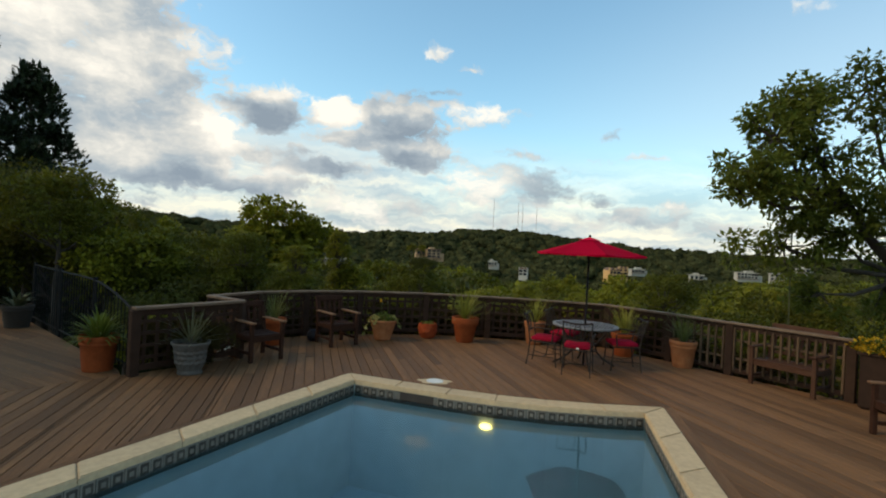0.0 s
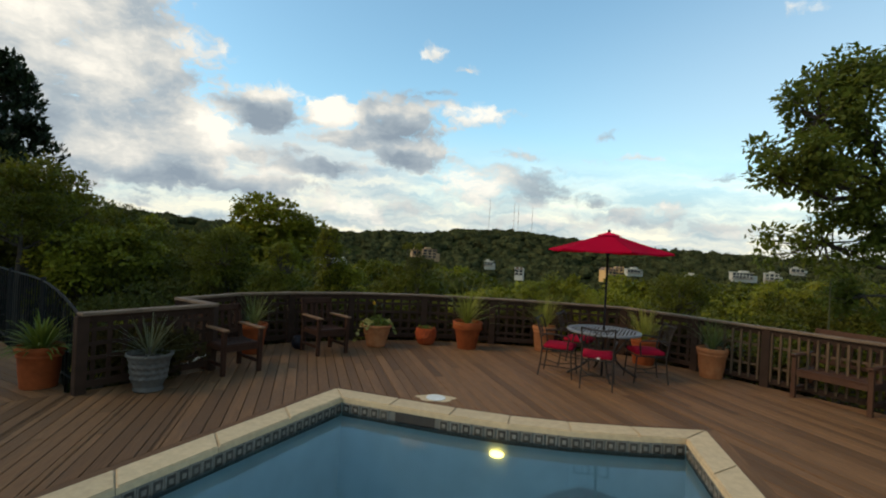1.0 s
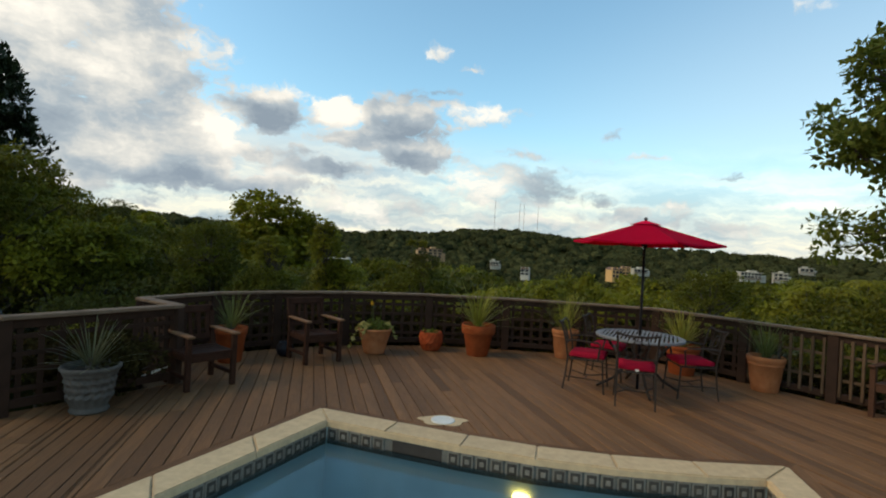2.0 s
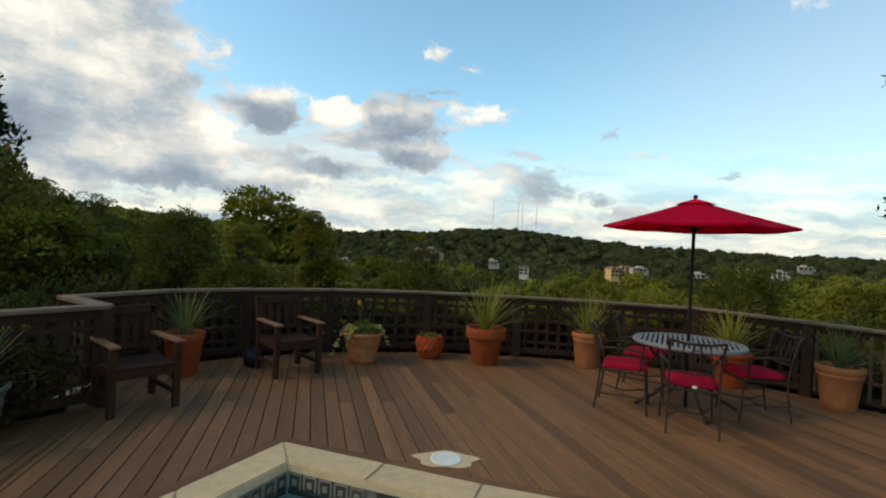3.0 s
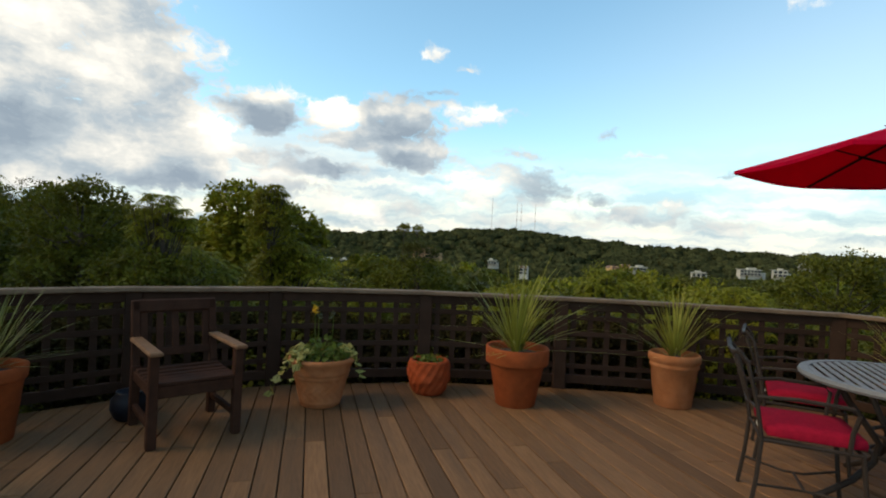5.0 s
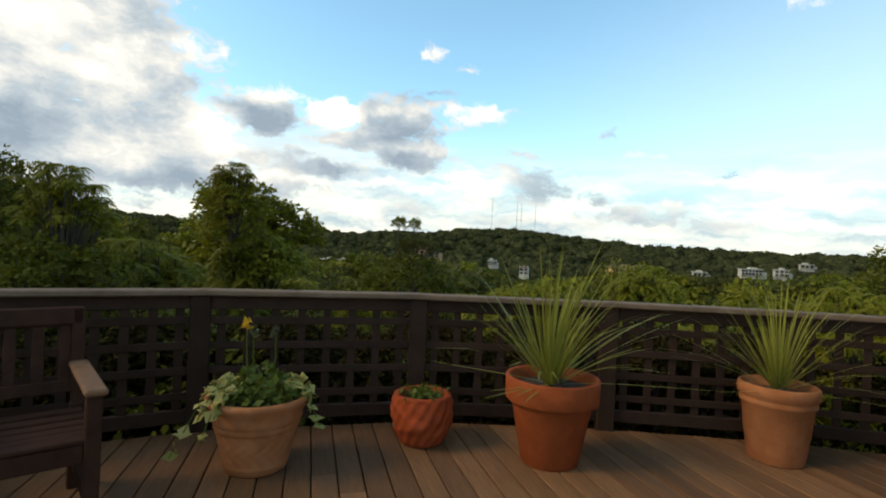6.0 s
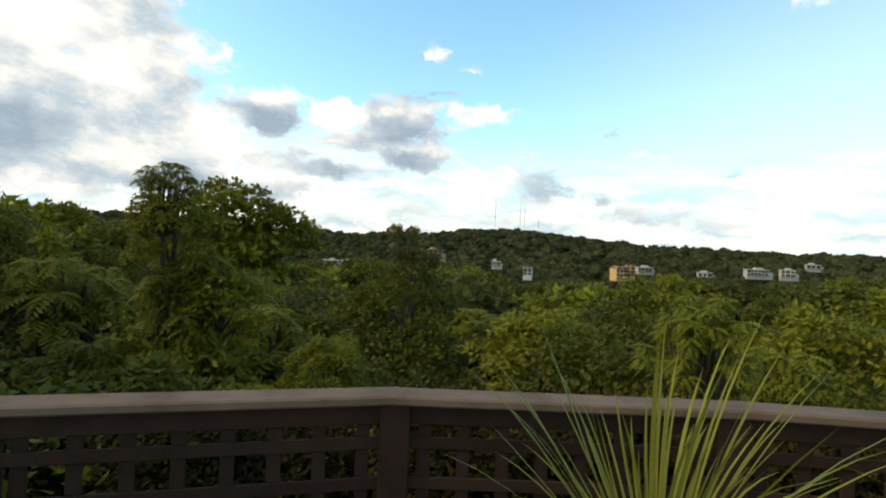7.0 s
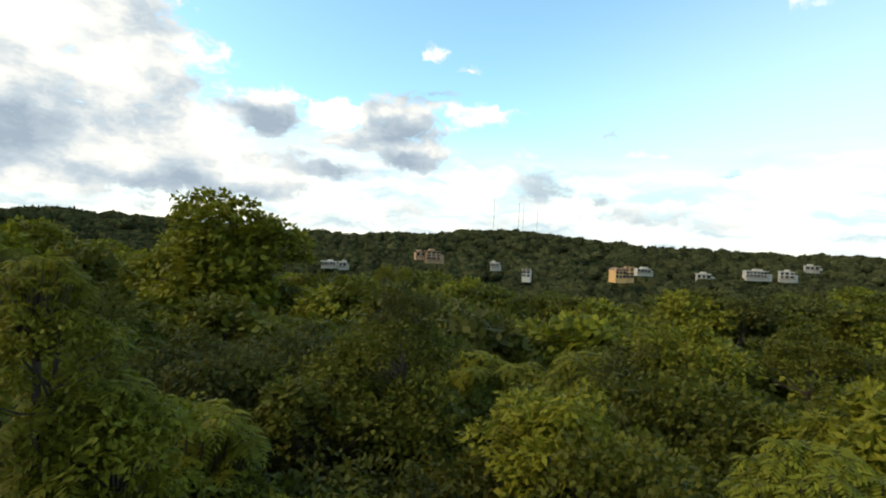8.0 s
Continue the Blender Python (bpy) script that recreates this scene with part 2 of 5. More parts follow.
M_GROUT = material("pool_grout", (0.12, 0.11, 0.09), 0.8)
M_TILE = material("pool_tile_dark", (0.05, 0.043, 0.034), 0.5, specular=0.2, vary=0.35, scale=30, bump=0.1, piece=0.25)
M_TILE_IN = material("pool_tile_pale", (0.17, 0.15, 0.12), 0.5, specular=0.2, vary=0.3, scale=40, bump=0.1, piece=0.15)
M_EARTH = material("forest_floor", (0.022, 0.028, 0.009), 0.95, specular=0.0, vary=0.4, scale=0.4, bump=0.3, stain=0.5, stain_colour=(0.05, 0.045, 0.02), stain_scale=0.02)
M_BARK = material("grey_brown_bark", (0.05, 0.038, 0.028), 0.85, vary=0.4, scale=10, bump=0.6, stretch=(2, 2, 0.5))
M_IRON = material("black_iron", (0.006, 0.006, 0.006), 0.7, specular=0.15, vary=0.2, bump=0.1)
M_TEAK = material("dark_stained_teak", (0.036, 0.0145, 0.008), 0.75, vary=0.35, scale=12, bump=0.2, specular=0.1, stain=0.25, stain_colour=(0.062, 0.031, 0.019), stain_scale=4)
M_BENCH = material("brown_bench_teak", (0.062, 0.027, 0.015), 0.7, vary=0.3, scale=12, bump=0.2, specular=0.12, stain=0.25, stain_colour=(0.075, 0.045, 0.03), stain_scale=4)
M_ARM = material("worn_teak_arm", (0.15, 0.078, 0.04), 0.7, specular=0.12, vary=0.3, scale=14, bump=0.25)
M_TERRA = material("terracotta", (0.245, 0.056, 0.016), 0.8, specular=0.1, vary=0.28, scale=7, bump=0.2, stain=0.35, stain_colour=(0.16, 0.035, 0.010), stain_scale=6)
M_TERRA_PALE = material("pale_terracotta", (0.31, 0.112, 0.042), 0.8, specular=0.1, vary=0.28, scale=8, bump=0.25, stain=0.4, stain_colour=(0.36, 0.17, 0.085), stain_scale=9)
M_TERRA_RED = material("red_terracotta", (0.26, 0.045, 0.012), 0.8, specular=0.1, vary=0.3, scale=9, bump=0.3, stain=0.3, stain_colour=(0.2, 0.06, 0.03), stain_scale=5)
M_URN = material("grey_cast_stone", (0.085, 0.074, 0.064), 0.85, specular=0.1, vary=0.4, scale=16, bump=0.6, stain=0.5, stain_colour=(0.11, 0.105, 0.095), stain_scale=5)
M_SOIL = material("potting_soil", (0.03, 0.022, 0.016), 0.95, scale=30, bump=0.8)
M_RED = material("red_canvas", (0.62, 0.004, 0.04), 0.9, specular=0.05, vary=0.12, scale=60, bump=0.15, stain=0.2, stain_colour=(0.50, 0.006, 0.03), stain_scale=2)
M_CUSHION = material("red_cushion_cloth", (0.25, 0.007, 0.022), 0.9, specular=0.05, vary=0.2, scale=40, bump=0.2)
M_BRONZE = material("bronze_painted_metal", (0.03, 0.021, 0.016), 0.6, specular=0.15, metal=0.0, vary=0.3, scale=15)
M_TABLE = material("grey_slatted_metal", (0.15, 0.148, 0.15), 0.6, specular=0.2, metal=0.0, vary=0.2, scale=10, bump=0.1)
M_BRASS = material("pole_metal", (0.014, 0.011, 0.012), 0.6, specular=0.1)
M_WHITE = material("white_plastic", (0.62, 0.59, 0.53), 0.5, vary=0.1)
M_WALL_PALE = material("pale_stucco", (0.42, 0.38, 0.31), 0.8, vary=0.1, scale=0.5, bump=0.0)
M_WALL_TAN = material("tan_stucco", (0.40, 0.25, 0.13), 0.8, vary=0.12, scale=0.5, bump=0.0)
M_WALL_YELLOW = material("ochre_stucco", (0.55, 0.32, 0.12), 0.8, vary=0.12, scale=0.5, bump=0.0)
M_MAST = material("faded_mast_paint", (0.5, 0.40, 0.37), 0.7, vary=0.15, scale=1.0, bump=0.0)
M_ROOF = material("brown_roof", (0.16, 0.09, 0.06), 0.8, vary=0.2, scale=1.0, bump=0.0)
M_PANE = material("dark_window_glass", (0.03, 0.035, 0.04), 0.12, vary=0.1, bump=0.0)
M_LEAF = leaf_material("oak_leaf", (0.040, 0.046, 0.005), (0.134, 0.136, 0.011), gloss=0.6)
# brighter copy of the oak leaf: the crown's sunlit look is in its colour
M_LEAF_OAK = leaf_material("sunlit_oak_leaf", (0.050, 0.066, 0.011), (0.170, 0.185, 0.026), gloss=0.6, thin=0.55)
M_LEAF_LIGHT = leaf_material("light_green_leaf", (0.072, 0.080, 0.006), (0.245, 0.238, 0.014), gloss=0.6)
M_LEAF_DARK = leaf_material("juniper_leaf", (0.012, 0.020, 0.009), (0.032, 0.045, 0.017), thin=0.15)
# leaves coloured near black for shade behind the rail and at the left
M_LEAF_SHADE = leaf_material("shade_shrub_leaf", (0.018, 0.014, 0.006), (0.055, 0.044, 0.014), thin=0.1, gloss=0.95)
M_LEAF_OLIVE = leaf_material("olive_leaf", (0.035, 0.038, 0.007), (0.106, 0.108, 0.016), gloss=0.6)
M_WOODS = leaf_material("far_woods_leaf", (0.014, 0.018, 0.009), (0.082, 0.084, 0.032), patch=0.035, thin=0.2, gloss=0.95)
M_GRASS_DARK = leaf_material("dark_strap_leaf", (0.05, 0.065, 0.018), (0.15, 0.17, 0.045), thin=0.2)
M_GRASS = leaf_material("strap_leaf", (0.095, 0.098, 0.014), (0.37, 0.34, 0.05), thin=0.3)
M_AGAVE = leaf_material("grey_strap_leaf", (0.045, 0.050, 0.022), (0.14, 0.14, 0.07), thin=0.2)
M_IVY = leaf_material("variegated_ivy_leaf", (0.15, 0.16, 0.02), (0.60, 0.52, 0.20), thin=0.3, gloss=0.95)
M_HERB = leaf_material("herb_leaf", (0.03, 0.05, 0.008), (0.15, 0.18, 0.026))
M_YELLOW = leaf_material("yellow_flower", (0.40, 0.22, 0.01), (0.65, 0.42, 0.02))


def water_material():
    m = bpy.data.materials.new("pool_water")
    m.use_nodes = True
    nt = m.node_tree
    nt.nodes.clear()
    N, L = nt.nodes.new, nt.links.new
    gl, tr, fr, ms, out = (N("ShaderNodeBsdfGlossy"), N("ShaderNodeBsdfTransparent"), N("ShaderNodeFresnel"), N("ShaderNodeMixShader"), N("ShaderNodeOutputMaterial"))
    gl.inputs["Roughness"].default_value = 0.02
    tr.inputs["Color"].default_value = (0.68, 0.83, 0.92, 1)
    fr.inputs["IOR"].default_value = 1.33
    noi, bp, co = N("ShaderNodeTexNoise"), N("ShaderNodeBump"), N("ShaderNodeTexCoord")
    noi.inputs["Scale"].default_value = 2.2
    bp.inputs["Strength"].default_value, bp.inputs["Distance"].default_value = 0.05, 0.02
    L(co.outputs["Object"], noi.inputs["Vector"]), L(noi.outputs["Fac"], bp.inputs["Height"])
    L(bp.outputs[0], gl.inputs["Normal"])
    L(fr.outputs[0], ms.inputs[0]), L(tr.outputs[0], ms.inputs[1]), L(gl.outputs[0], ms.inputs[2]), L(ms.outputs[0], out.inputs["Surface"])
    return m


def glow_material(name, colour, power):
    m = bpy.data.materials.new(name)
    m.use_nodes = True
    b = m.node_tree.nodes["Principled BSDF"]
    b.inputs["Base Color"].default_value = (*colour, 1)
    b.inputs["Emission Color"].default_value = (*colour, 1)
    b.inputs["Emission Strength"].default_value = power
    return m


M_WATER = water_material()
M_POOL_LAMP = glow_material("lit_pool_lamp", (1.0, 0.66, 0.16), 5.0)


# ---- mesh helpers ----
def mesh_of(bm, mat, smooth=False, name="mesh"):
    me = bpy.data.meshes.new(name)
    bm.to_mesh(me)
    bm.free()
    me.materials.append(mat)
    if smooth:
        me.polygons.foreach_set("use_smooth", [True] * len(me.polygons))
    return me


def part(name, bm, mat, parent=None, label="", smooth=False):
    """Links a bmesh (or a mesh) as one object under a thing or a part."""
    me = bm if isinstance(bm, bpy.types.Mesh) else mesh_of(bm, mat, smooth, name)
    ob = new(name, me)
    ob.parent = parent
    if label:
        tagged(ob, label)
    return ob


def thing(name, m, label, category, group="", kind=""):
    ob = new(name)
    ob.empty_display_size = 0.2
    ob.matrix_world = m
    return tagged(ob, label, category, group, kind)


def add_box(bm, lo, hi, bevel=0.0, m=None):
    """A box between two corners, its edges rounded off."""
    c = [(a + b) / 2 for a, b in zip(lo, hi)]
    s = [abs(b - a) for a, b in zip(lo, hi)]
    made = bmesh.ops.create_cube(bm, size=1, matrix=Matrix.Translation(c) @ Matrix.Diagonal((*s, 1)))
    vs = made["verts"]
    if bevel:
        es = {e for v in vs for e in v.link_edges}
        res = bmesh.ops.bevel(bm, geom=list(es), offset=bevel, segments=1, affect="EDGES")
        vs = list({v for v in res["verts"]} | {v for v in vs if v.is_valid})
    if m is not None:
        bmesh.ops.transform(bm, matrix=m, verts=[v for v in vs if v.is_valid])
    return vs


def box(lo, hi, bevel=0.004, m=None):
    bm = bmesh.new()
    add_box(bm, lo, hi, bevel, m)
    return bm


def add_tube(bm, pts, radii, sides=8, cap=True):
    """A tapered tube along points."""
    pts = [Vector(p) for p in pts]
    if isinstance(radii, (int, float)):
        radii = [radii] * len(pts)
    rings = []
    ref = Vector((0.31, 0.47, 0.83))
    for i, p in enumerate(pts):
        d = (pts[min(i + 1, len(pts) - 1)] - pts[max(i - 1, 0)]).normalized()
        a = d.cross(ref)
        if a.length < 0.1:
            a = d.cross(Vector((1, 0, 0)))
        a.normalize()
        b = d.cross(a)
        rings.append([bm.verts.new(p + (a * math.cos(k * math.tau / sides) + b * math.sin(k * math.tau / sides)) * radii[i]) for k in range(sides)])
    for r0, r1 in zip(rings, rings[1:]):
        for k in range(sides):
            bm.faces.new((r0[k], r0[(k + 1) % sides], r1[(k + 1) % sides], r1[k]))
    if cap:
        bm.faces.new(rings[0][::-1]), bm.faces.new(rings[-1])


def tube(pts, radii, sides=8):
    bm = bmesh.new()
    add_tube(bm, pts, radii, sides)
    return bm


def lathe(profile, sides=32, wobble=None):
    """A turned body from (radius, height) pairs."""
    bm = bmesh.new()
    rings = []
    for r, h in profile:
        rings.append([bm.verts.new(((r + (wobble(k / sides, h) if wobble else 0)) * math.cos(k * math.tau / sides),
                                    (r + (wobble(k / sides, h) if wobble else 0)) * math.sin(k * math.tau / sides), h)) for k in range(sides)])
    for r0, r1 in zip(rings, rings[1:]):
        for k in range(sides):
            bm.faces.new((r0[k], r0[(k + 1) % sides], r1[(k + 1) % sides], r1[k]))
    bm.faces.new(rings[0][::-1])
    bm.faces.new(rings[-1])
    bmesh.ops.recalc_face_normals(bm, faces=bm.faces)
    return bm


def prism(poly, z0, z1):
    """An upright prism over a polygon."""
    bm = bmesh.new()
    lo = [bm.verts.new((x, y, z0)) for x, y in poly]
    hi = [bm.verts.new((x, y, z1)) for x, y in poly]
    n = len(poly)
    for i in range(n):
        bm.faces.new((lo[i], lo[(i + 1) % n], hi[(i + 1) % n], hi[i]))
    bm.faces.new(hi), bm.faces.new(lo[::-1])
    bmesh.ops.recalc_face_normals(bm, faces=bm.faces)
    return bm


def quads_mesh(name, verts, mat, per=4):
    """A mesh of loose leaves from an array (n, per, 3)."""
    verts = np.asarray(verts, dtype=np.float64)
    n = len(verts)
    me = bpy.data.meshes.new(name)
    me.vertices.add(n * per)
    me.vertices.foreach_set("co", verts.reshape(-1))
    me.loops.add(n * per)
    me.loops.foreach_set("vertex_index", np.arange(n * per, dtype=np.int32))
    me.polygons.add(n)
    me.polygons.foreach_set("loop_start", np.arange(0, n * per, per, dtype=np.int32))
    me.polygons.foreach_set("loop_total", np.full(n, per, dtype=np.int32))
    me.materials.append(mat)
    me.update()
    me.validate()
    return me


def leaf_quads(rng, centres, out, length, width, droop=0.3):
    """Diamond leaves at the centres that point outward and hang a little."""
    n = len(centres)
    d = out + rng.normal(0, 0.55, (n, 3))
    d[:, 2] -= droop
    d /= np.linalg.norm(d, axis=1)[:, None] + 1e-9
    face = out * 0.7 + np.array([0, 0, 0.9]) + rng.normal(0, 0.45, (n, 3))
    u = np.cross(d, face)
    u /= np.linalg.norm(u, axis=1)[:, None] + 1e-9
    l = length * rng.uniform(0.6, 1.3, (n, 1))
    w = width * rng.uniform(0.6, 1.3, (n, 1))
    base = centres - d * l * 0.5
    nrm = np.cross(d, u)
    mid = base + d * l * 0.45 + nrm * l * 0.08
    return np.stack([base, mid + u * w * 0.5, base + d * l, mid - u * w * 0.5], axis=1)


# ---- terrain ----
def ground_height(x, y):
    """The hillside: it falls away from the deck into a valley and climbs to a far ridge."""
    far = math.hypot(x, y)
    slope = -1.6 - 0.24 * max(0.0, min(y + 0.25 * x - 3.0, 70.0)) + 0.05 * min(0.0, x + 4)
    s = min(max((y - 20) / 60, 0), 1)
    z = slope
    if y > 60:
        k = min((y - 60) / 220, 1)
        z = slope - 10 * k * k * (3 - 2 * k)
    t = min(max((far - 260) / 560, 0), 1)
    az = math.degrees(math.atan2(x, y))
    crest = 15 + 15 * math.exp(-((az - 7) / 9) ** 2) + 12 * math.exp(-((az + 35) / 10) ** 2) - 9 / (1 + math.exp(-(az - 24) / 5))
    ridge = crest + 3 * noise.noise(Vector((az * 0.25, 3, 0)))
    t = t * t * (3 - 2 * t)
    z = z * (1 - t) + (ridge if y > 0 else 10) * t
    if far > 820:
        z -= (far - 820) * 0.02
    if far > 50:
        z += 2.5 * noise.noise(Vector((x * 0.02, y * 0.02, 0)))
    # steep wooded bank beside the deck
    left = min(max((-x - 10) / 18, 0), 1) * min(max((y + 10) / 15, 0), 1) * min(max((80 - y) / 50, 0), 1)
    z += left * 3.5
    if y < 4:
        z = max(z, -1.6)
    return max(z, -40)


def build_ground():
    bm = bmesh.new()
    rs = [0.0] + [2.0 * 1.14 ** i for i in range(60)]
    rs = [r for r in rs if r < 4600]
    rings = []
    for r in rs[1:]:
        rings.append([bm.verts.new((r * math.sin(a * math.tau / 96), 3 + r * math.cos(a * math.tau / 96), 0)) for a in range(96)])
    c = bm.verts.new((0, 3, 0))
    for a in range(96):
        bm.faces.new((c, rings[0][(a + 1) % 96], rings[0][a]))
    for r0, r1 in zip(rings, rings[1:]):
        for a in range(96):
            bm.faces.new((r0[a], r0[(a + 1) % 96], r1[(a + 1) % 96], r1[a]))
    for v in bm.verts:
        v.co.z = ground_height(v.co.x, v.co.y) - (1.2 if v.co.x ** 2 + v.co.y ** 2 < 140 else 0)
    bmesh.ops.recalc_face_normals(bm, faces=bm.faces)
    tagged(part("ground", bm, M_EARTH, smooth=True), "dark wooded hillside falling into a valley", "ground", kind="structure")


build_ground()

# ---- deck outline and pool outline (plan, metres) ----
RAIL = [(-3.30, 5.86), (-2.40, 7.24), (-3.14, 7.74), (-2.67, 8.80), (-1.93, 9.48), (-0.90, 10.05), (0.55, 10.40), (1.97, 10.41), (3.25, 10.28), (4.55, 10.0),
        (5.42, 8.86), (6.08, 7.95), (7.10, 6.52)]
DECK = [(-9.8, -5.5), (-9.8, 11.0), (-7.6, 9.40), (-3.40, 5.93)] + RAIL[1:] + [(8.6, 5.4), (8.6, -5.5)]
POOL = [(-0.45, 6.54), (0.40, 6.23), (1.10, 5.98), (1.72, 5.80), (2.35, 5.69), (3.05, 5.64), (3.91, 5.64), (2.85, 0.90), (2.2, -3.6), (-5.0, -3.6), (-4.55, -1.9)]
RAIL_TOP = 0.95


def inset(poly, d):
    """The polygon drawn in by d (clockwise corners as seen from above)."""
    out = []
    n = len(poly)
    for i in range(n):
        p0, p1, p2 = (Vector(poly[(i + k) % n]) for k in (-1, 0, 1))
        a, b = (p1 - p0).normalized(), (p2 - p1).normalized()
        na, nb = Vector((a.y, -a.x)), Vector((b.y, -b.x))
        k = (na + nb)
        k = k / max(k.dot(na), 0.2)
        out.append(tuple(p1 + k * d))
    return out


POOL_IN = inset(POOL, 0.30)
WATER_Z = -0.145


def build_pool():
    pool = thing("swimming_pool", pose(0, 0, 0), "swimming pool of blue water with pale coping, set in the deck", "pool", kind="structure")
    bm = bmesh.new()
    edge = inset(POOL_IN, -0.02)
    hi = [bm.verts.new((x, y, -0.03)) for x, y in edge]
    lo = [bm.verts.new((x, y, -1.5)) for x, y in edge]
    n = len(edge)
    for i in range(n):
        bm.faces.new((hi[i], hi[(i + 1) % n], lo[(i + 1) % n], lo[i]))
    bm.faces.new(lo)
    part("basin", bm, M_PLASTER, pool, "pale blue plaster basin")
    bm = bmesh.new()
    bm.faces.new([bm.verts.new((x, y, WATER_Z)) for x, y in inset(POOL_IN, -0.015)])
    bmesh.ops.recalc_face_normals(bm, faces=bm.faces)
    for f in bm.faces:
        if f.normal.z < 0:
            f.normal_flip()
    part("water_surface", bm, M_WATER, pool, "still clear water")
    return pool


pool = build_pool()


# ---- deck rail ----
def build_rail():
    rail = thing("deck_rail", pose(0, 0, 0), "brown wooden deck rail with square lattice panels", "railing", kind="structure")
    # one shared post
    post = mesh_of(box((-0.065, -0.05, -0.25), (0.065, 0.05, RAIL_TOP - 0.04), 0.008), M_RAIL, name="post")
    for x, y in RAIL:
        i = RAIL.index((x, y))
        a, b = RAIL[max(i - 1, 0)], RAIL[min(i + 1, len(RAIL) - 1)]
        ob = part("post", post, None, rail)
        ob.matrix_world = pose(x, y, 0, 0, 0, math.degrees(math.atan2(b[1] - a[1], b[0] - a[0])))
    for i, ((x0, y0), (x1, y1)) in enumerate(zip(RAIL, RAIL[1:])):
        L = math.hypot(x1 - x0, y1 - y0)
        m = pose(x0, y0, 0, 0, 0, math.degrees(math.atan2(y1 - y0, x1 - x0)))
        cap = part("cap_rail", box((-0.03, -0.075, RAIL_TOP - 0.04), (L + 0.03, 0.075, RAIL_TOP), 0.008), M_CAP, rail, "weathered flat cap rail")
        cap.matrix_world = m @ pose(0, 0, 0.002 * (i % 2))
        for z in (RAIL_TOP - 0.13, 0.06):
            part("rail_board", box((0.06, -0.019, z), (L - 0.06, 0.019, z + 0.088), 0.004), M_RAIL, rail).matrix_world = m
        if i >= 10:
            # plain upright balusters
            n = int(L / 0.125)
            cross = (0.30, 0.62)
            for z in cross:
                part("lattice_slat", box((0.045, -0.006, z), (L - 0.045, 0.006, z + 0.04), 0.002), M_BALUSTER, rail).matrix_world = m
            bal = mesh_of(box((-0.017, -0.017, 0.10), (0.017, 0.017, RAIL_TOP - 0.09), 0.003), M_BALUSTER, name="baluster")
            for k in range(n):
                part("baluster", bal, None, rail).matrix_world = m @ pose((k + 0.75) * L / (n + 0.5), -0.03, 0)
            continue
        n = max(3, round((L - 0.09) / 0.166))
        step = (L - 0.09) / n
        up = mesh_of(box((-0.027, -0.006, 0.10), (0.027, 0.006, RAIL_TOP - 0.09), 0.002), M_RAIL, name="lattice_slat")
        for k in range(n):
            part("lattice_slat", up, None, rail).matrix_world = m @ pose(0.045 + (k + 0.5) * step, 0.0, 0)
        for k in range(4):
            z = 0.215 + k * 0.168
            part("lattice_slat", box((0.045, -0.02, z), (L - 0.045, -0.008, z + 0.05), 0.002), M_RAIL, rail).matrix_world = m


build_rail()


# ---- black iron fence ----
def build_fence():
    fence = thing("iron_fence", pose(0, 0, 0), "black iron picket fence whose top curves down beside the deck rail", "fence")
    a, b = Vector((-7.62, 9.45)), Vector((-3.44, 6.02))
    L = (b - a).length
    n = int(L / 0.14)

    def top(s):
        k = max(0.0, (s - 0.62) / 0.38)
        return 1.18 - 0.30 * k * k

    def at(s, z):
        p = a.lerp(b, s)
        return (p.x, p.y, z)
    part("top_rail", tube([at(i / 16, top(i / 16)) for i in range(17)], 0.018, 6), M_IRON, fence)
    part("bottom_rail", tube([at(0, 0.10), at(1, 0.10)], 0.016, 6), M_IRON, fence)
    for i in range(n + 1):
        s = i / n
        part("picket", tube([at(s, 0.02), at(s, top(s))], 0.0075, 6), M_IRON, fence)
    for s in (0.0, 0.35, 0.7, 1.0):
        p = at(s, 0)
        part("fence_post", box((p[0] - 0.025, p[1] - 0.025, -0.2), (p[0] + 0.025, p[1] + 0.025, top(s) + 0.05), 0.004), M_IRON, fence)


build_fence()


# ---- wooden seats ----
def facing(dx, dy):
    """Degrees that turn a seat made to face -y towards (dx, dy)."""
    return math.degrees(math.atan2(dy, dx)) + 90


